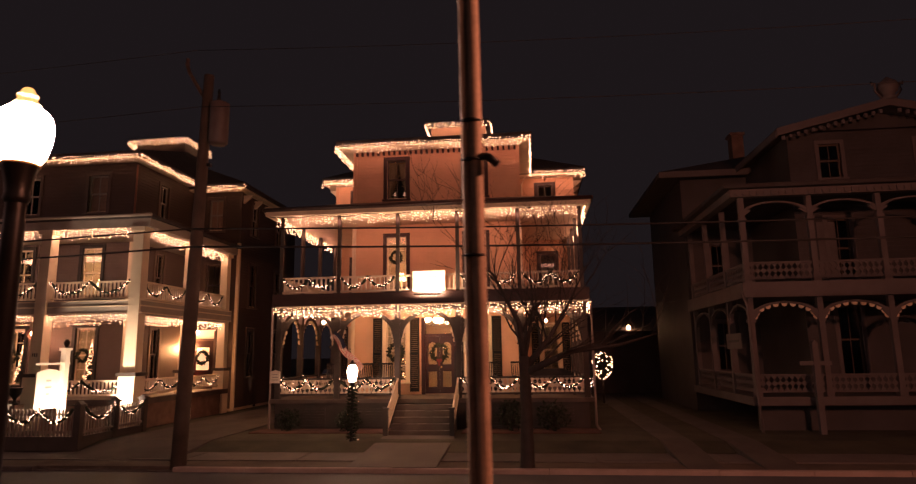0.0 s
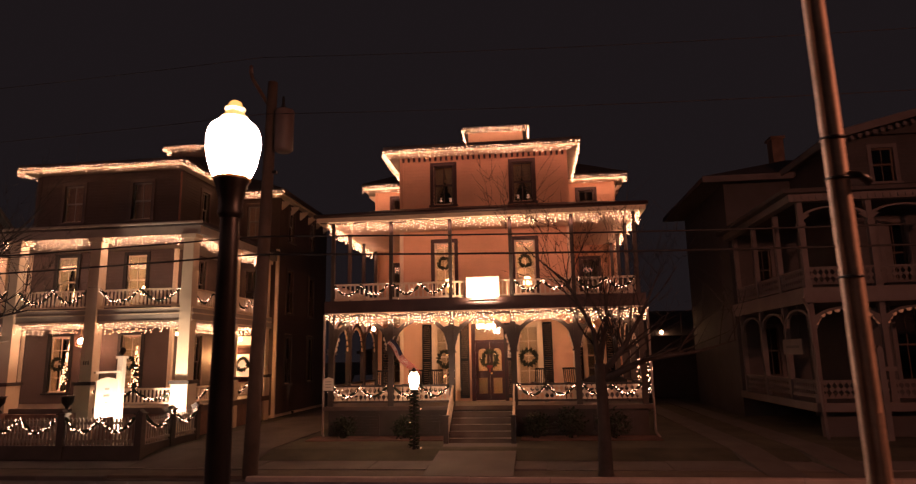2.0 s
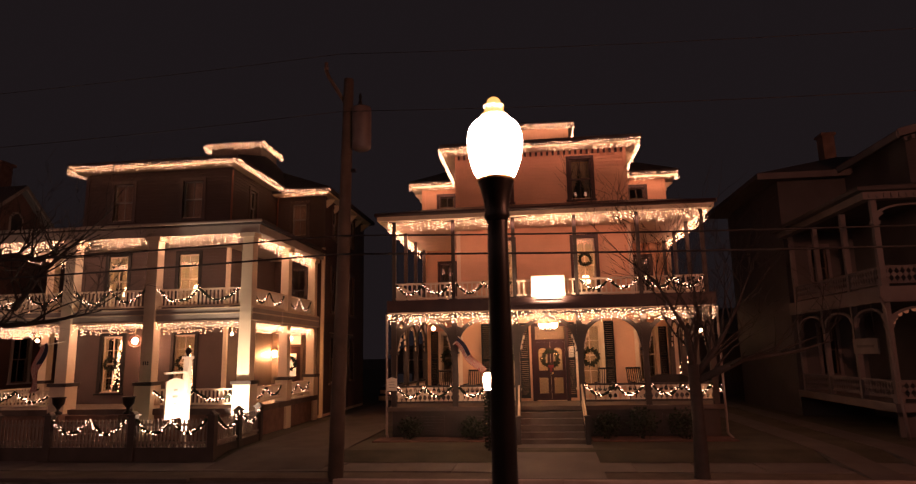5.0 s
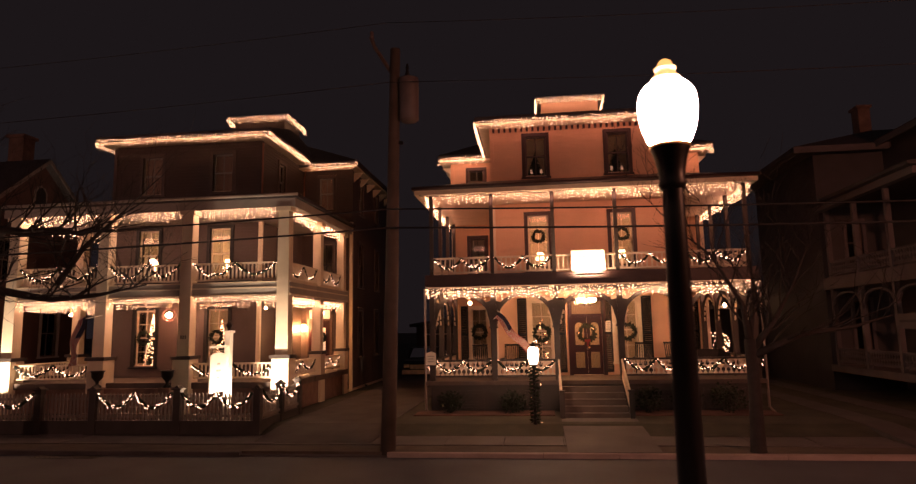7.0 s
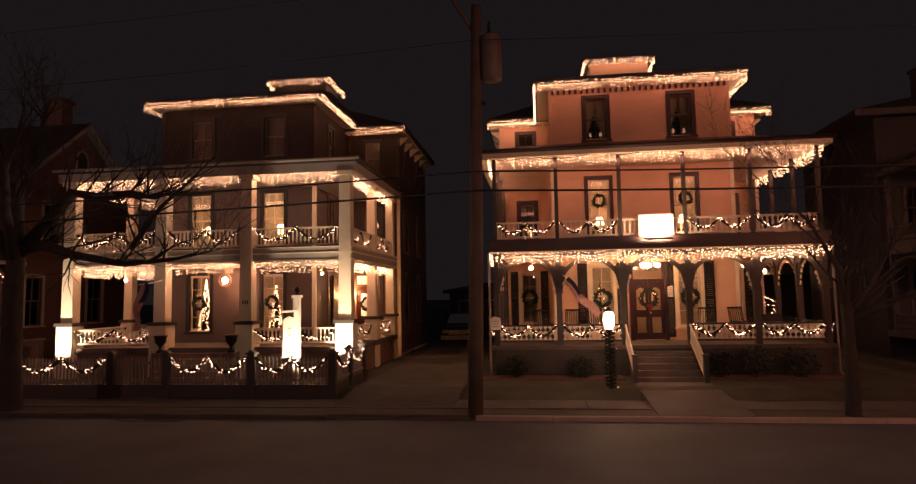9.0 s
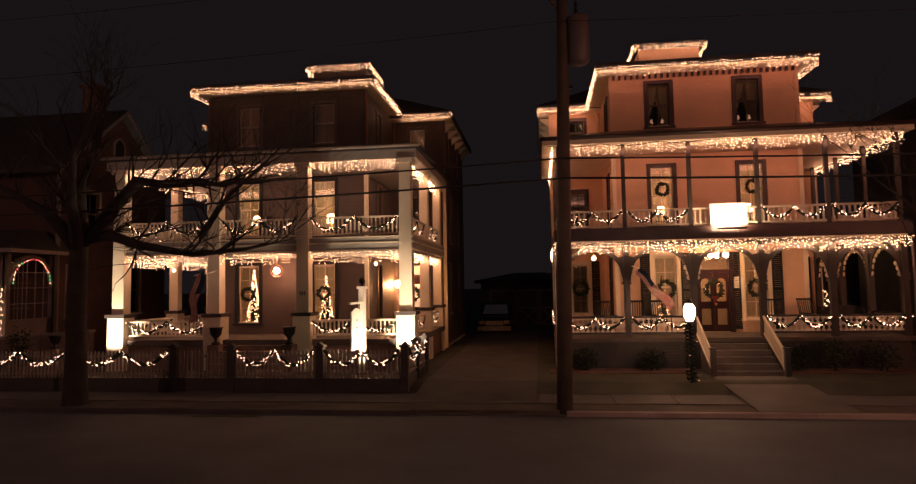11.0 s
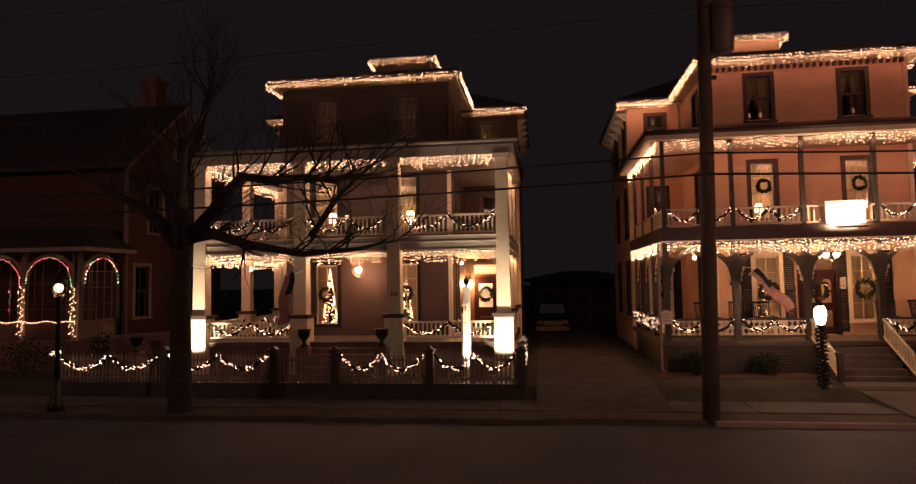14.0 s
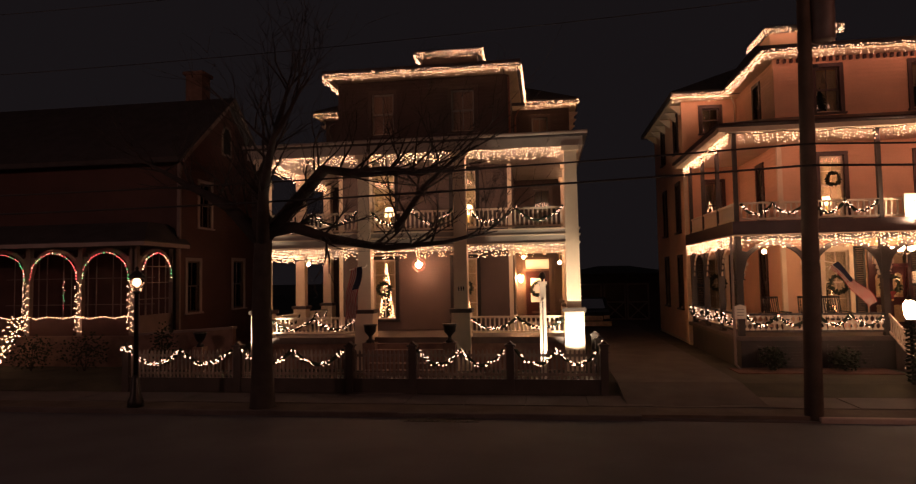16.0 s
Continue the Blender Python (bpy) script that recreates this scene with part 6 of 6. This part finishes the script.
part("chimney", Build().box(-30.6, -29.8, 26.9, 27.6, 10.6, 12.6).box(-30.7, -29.7, 26.8, 27.7, 12.6, 12.75), BRICK, gh)
part("wall", b, REDWALL, gh)
s2 = Build()
clap_side(s2, 23.2, 30.2, 0.6, 8.2, -28.5, 1, [(o[0] - 0.13, o[1] + 0.13, o[2] - 0.05, o[3] + 0.13) for o in sw], 0.14)
part("siding", s2, REDWALL, gh, kind="stuff")
for o in sw:
    window(gh, *o, -28.5, 1, "y", OLDWHITE)
r = Build()
r.prism([(22.7, 7.95), (26.7, 11.35), (26.7, 11.15), (22.7, 7.75)][::-1], "x", -42, -28.1)
r.prism([(30.7, 7.95), (26.7, 11.35), (26.7, 11.15), (30.7, 7.75)], "x", -42, -28.1)
part("roof", r, ROOF, gh)
r = Build()
hip(r, -42, -28.25, 20.6, 23.5, 4.6, -40, -29.2, 22.2, 23.5, 5.4, 0.14)
part("porch_roof", r, ROOF, gh)
part("fascia", Build().box(-42, -28.27, 20.55, 20.6, 4.42, 4.56).box(-28.27, -28.22, 20.55, 23.4, 4.42, 4.56), OLDWHITE, gh)
part("porch_floor", Build().box(-42, -28.3, 20.9, 23.5, 0.0, 1.25), BRICK, gh)
gcol = [-35.3, -33.2, -31.1, -29.05]
for x in gcol + [-28.95]:
    part("column", Build().box(x - 0.09, x + 0.09, 21.1, 21.28, 1.25, 4.42), GHTRIM, gh)
part("column", Build().box(-29.04, -28.86, 23.3, 23.45, 1.25, 4.42), GHTRIM, gh)
for a, c in zip(gcol, gcol[1:]):
    arch(gh, a, c, 21.2, 3.3, 4.4, GHTRIM)
    part("low_wall", Build().box(a + 0.09, c - 0.09, 21.14, 21.26, 1.25, 1.9), REDWALL, gh)
    for i in range(1, 6):
        x = a + (c - a) * i / 6
        part("glazing_bar", Build().box(x - 0.015, x + 0.015, 22.4, 22.43, 1.25, 4.3), GHTRIM, gh)
    for z in (2.3, 3.3):
        part("glazing_bar", Build().box(a, c, 22.395, 22.435, z, z + 0.03), GHTRIM, gh)
arch(gh, 21.25, 23.35, -28.95, 3.3, 4.4, GHTRIM, "y")
for i in range(1, 5):
    y = 21.3 + 0.41 * i
    part("glazing_bar", Build().box(-28.96, -28.93, y - 0.02, y + 0.02, 1.9, 4.3), GHTRIM, gh)
for z in (1.9, 2.5, 3.1, 3.7):
    part("glazing_bar", Build().box(-28.965, -28.925, 21.3, 23.3, z, z + 0.035), GHTRIM, gh)
part("low_wall", Build().box(-28.99, -28.91, 21.3, 23.3, 1.25, 1.9), GHTRIM, gh)


def arch_lights(points, seed, mats, r, name, label):
    rr = random.Random(seed)
    t = thing(name, points[0], label, "string lights", "lights of the corner porch")
    part("wire", Build().tube(points, 0.008, 4), CABLE, t)
    sets = [Build() for _ in mats]
    for p in points:
        sets[rr.randrange(len(mats))].bead((p[0] + rr.uniform(-0.02, 0.02), p[1] - 0.03, p[2] + rr.uniform(-0.02, 0.02)), r)
    for q, m in zip(sets, mats):
        if q.v:
            part("bulb_string", q, m, t, kind="stuff")


for k, (a, c) in enumerate(zip(gcol, gcol[1:])):
    m, rad = (a + c) / 2, (c - a) / 2 - 0.12
    arch_lights([(m - rad * math.cos(math.pi * i / 27), 21.1, 3.3 + 0.92 * math.sin(math.pi * i / 27)) for i in range(28)], 80 + k, [BULBR, BULBG, BULB, BULBR], 0.021, "arch_lights", "red, green and white bulbs along a porch arch")
    arch_lights([(a + (c - a) * i / 24, 21.08, 1.93 - 0.06 * math.sin(math.pi * i / 11) ** 2) for i in range(25)], 85 + k, [BULB], 0.017, "rail_lights", "warm white bulbs along a porch rail")
arch_lights([(-28.84, 22.3 - 0.9 * math.cos(math.pi * i / 20), 3.3 + 0.92 * math.sin(math.pi * i / 20)) for i in range(21)], 90, [BULBR, BULBG, BULB, BULB], 0.024, "arch_lights", "red, green and white bulbs along a porch arch")
for k, x in enumerate(gcol[1:]):
    rr = random.Random(k)
    arch_lights([(x + 0.11 * math.cos(i * 1.3), 21.08 - 0.03 * (i % 3), 1.4 + 1.8 * i / 36) for i in range(37)], 92 + k, [BULB], 0.017, "column_lights", "warm white bulbs wound round a porch column")
arch_lights([(-32.92 - 0.38 * u / 110 + 0.28 * math.sin(u * 2.1), 20.6 - 0.8 * u / 110, 1.92 - 1.54 * u / 110 + 0.24 * math.cos(u * 1.7)) for u in range(111)], 99, [BULB], 0.02, "stair_lights", "warm white bulbs heaped along a stair rail")

arch_lights([(-32.54 + 0.04 * math.sin(u * 2.3), 22.1, 2.20 + 0.049 * u) for u in range(0, 22, 2)], 97, [BULBR, BULBG, BULB], 0.014, "tree_lights", "small red, green and white bulbs hanging inside the porch")

for ob in [gh] + [o for o in scene.objects if o.get("group") == "lights of the corner porch"]:
    ob.location.z += 0.28

# ---- low wall beside the corner porch ----
gw = thing("garden_wall", (-25.8, 20.3, 0.47), "low brick garden wall with a pale sloping coping", "wall")
part("body", Build().prism([(-28.10, 0.4), (-24.75, 0.4), (-24.75, 1.83), (-28.10, 1.61)], "y", 20.2, 20.42), BRICK, gw)
part("coping", Build().prism([(-28.15, 1.61), (-24.73, 1.81), (-24.73, 1.89), (-28.15, 1.69)], "y", 20.14, 20.48), GHTRIM, gw)
ur = thing("urn", (-25.55, 19.6, 0.47), "dark iron urn on a square brick pier", "urn", "urns")
part("plinth", Build().box(-25.72, -25.38, 19.43, 19.77, 0.4, 1.3), BRICK, ur)
part("bowl", Build().lathe(-25.55, 19.6, [(0.12, 1.3), (0.12, 1.36), (0.05, 1.42), (0.15, 1.55), (0.2, 1.72), (0.23, 1.76)], 14), IRON, ur)

# ---- behind the houses ----
ga = thing("garage", (-10, 43, 0.38), "dim garage with pale cross braced doors behind the houses", "garage")
part("wall", Build().box(-13.2, -6.6, 42.2, 48, 0.38, 3.2), DKBROWN, ga)
r = Build()
hip(r, -13.6, -6.2, 41.8, 48.4, 3.4, -11, -9, 44, 46, 3.9)
part("roof", r, ROOF, ga)
for x0, x1 in ((-12.6, -10.9), (-10.8, -9.4), (-9.35, -7.95)):
    dr = part("door", Build().box(x0, x1, 42.1, 42.16, 0.4, 2.75), DKGREEN, ga)
    for a in ((x0, x0 + 0.1, 0.4, 2.75), (x1 - 0.1, x1, 0.4, 2.75), (x0 + 0.1, x1 - 0.1, 2.65, 2.75), (x0 + 0.1, x1 - 0.1, 1.5, 1.6), (x0 + 0.1, x1 - 0.1, 0.4, 0.5)):
        part("batten", Build().box(a[0], a[1], 42.06, 42.099, a[2], a[3]), OLDWHITE, dr)
    part("brace", Build().prism([(x0 + 0.1, 0.5), (x0 + 0.22, 0.5), (x1 - 0.1, 1.5), (x1 - 0.22, 1.5)], "y", 42.07, 42.098), OLDWHITE, dr)
    part("brace", Build().prism([(x1 - 0.22, 0.5), (x1 - 0.1, 0.5), (x0 + 0.22, 1.5), (x0 + 0.1, 1.5)], "y", 42.072, 42.096), OLDWHITE, dr)

car = thing("parked_car", (-11.9, 38, 0.4), "dark car parked at the end of the driveway", "car")
prof = [(36.0, 0.65), (36.0, 1.1), (36.2, 1.25), (37.2, 1.35), (37.9, 1.95), (40.2, 1.95), (40.5, 1.3), (40.5, 0.65)]
part("body", Build().prism(prof[::-1], "x", -12.8, -11.0), IRON, car)
part("windscreen", Build().poly([(-12.65, 37.24, 1.42), (-11.15, 37.24, 1.42), (-11.25, 37.82, 1.9), (-12.55, 37.82, 1.9), (-12.65, 37.2, 1.4), (-11.15, 37.2, 1.4), (-11.25, 37.78, 1.92), (-12.55, 37.78, 1.92)], [(0, 1, 2, 3), (7, 6, 5, 4), (0, 4, 5, 1), (1, 5, 6, 2), (2, 6, 7, 3), (3, 7, 4, 0)]), GLASS, car)
part("grille", Build().box(-12.4, -11.4, 35.96, 35.998, 0.8, 1.05), STEEL, car)
part("bumper", Build().box(-12.85, -10.95, 35.88, 36.0, 0.5, 0.75), STEEL, car)
for x in (-12.6, -11.2):
    part("headlight", Build().box(x - 0.16, x + 0.16, 35.95, 35.998, 0.88, 1.08), STEEL, car)
for x in (-12.75, -11.05):
    for y in (36.8, 39.7):
        w = part("wheel", Build().tube([(x - 0.1, y, 0.72), (x + 0.1, y, 0.72)], 0.33, 18), IRON, car)
        part("rim", Build().tube([(x - 0.105, y, 0.72), (x + 0.105, y, 0.72)], 0.2, 14), STEEL, w)

bh = thing("back_building", (8, 46, 0.38), "dim shed with a pale window behind the houses", "shed")
part("wall", Build().box(3.4, 12, 38, 46, 0.38, 4.0), DKBROWN, bh)
part("roof", Build().prism([(37.5, 3.9), (46.5, 3.9), (42, 5.6)], "x", 3.0, 12.4), ROOF, bh)
part("window", Build().box(9.5, 10.9, 37.94, 37.998, 2.0, 3.6), OLDWHITE, bh)
bl = thing("wall_lamp", (5.6, 37.9, 4.0), "bright bare lamp on the shed wall", "lamp")
part("bulb", Build().lathe(5.7, 37.8, [(0.03, 4.0), (0.09, 4.08), (0.09, 4.14), (0.03, 4.22)], 10), LANTERN, bl)
part("bracket", Build().box(5.66, 5.74, 37.8, 38.0, 4.2, 4.26), IRON, bl)

for ob in (ga, car, bh, bl):
    ob.location.z += 0.1

# wall wash on the taupe house
flood(LX + 5.64, 29.35, 0.6, (LX + 5.44, 29.35, 2.6), 60, 26)

# ---- pavement slabs, kerb stones (small pieces last) ----
rr = random.Random(12)
pv = thing("pavement", (-8, 16.6, 0.24), "worn concrete pavement slabs in front of the houses", "pavement", kind="structure")
x = -36.0
while x < 22:
    w = 1.5
    dz = rr.uniform(-0.006, 0.006)
    part("slab", Build().box(x + 0.008, x + w - 0.008, 15.955, 17.195, 0.2, 0.29 + dz), CONCRETE, pv)
    x += w
kb = thing("kerb", (-8, 15.08, 0.14), "pale stone kerb along the street", "kerb", kind="structure")
x = -36.0
while x < 24:
    w = rr.uniform(1.6, 2.0)
    low = -12.9 < x + w / 2 < -9.3
    dz = rr.uniform(-0.006, 0.006)
    # west of -9.5 the kerb's weaker light is put into a darker stone colour
    part("kerb_stone", Build().prism([(15.0, 0.0), (15.16, 0.0), (15.16, (0.19 if low else 0.27) + dz), (15.02, (0.19 if low else 0.27) + dz), (15.0, (0.17 if low else 0.25) + dz)], "x", x + 0.006, x + w - 0.006), KERB if x > -9.5 else DARKPATH, kb)
    x += w
gr = thing("storm_drain", (-16.8, 14.86, 0.16), "dark iron storm drain set at the kerb", "drain")
part("frame", Build().box(-17.7, -16.0, 14.62, 15.0, 0.12, 0.168), IRON, gr)
for i in range(12):
    part("bar", Build().box(-17.62 + 0.135 * i, -17.57 + 0.135 * i, 14.65, 14.97, 0.1685, 0.178), IRON, gr)
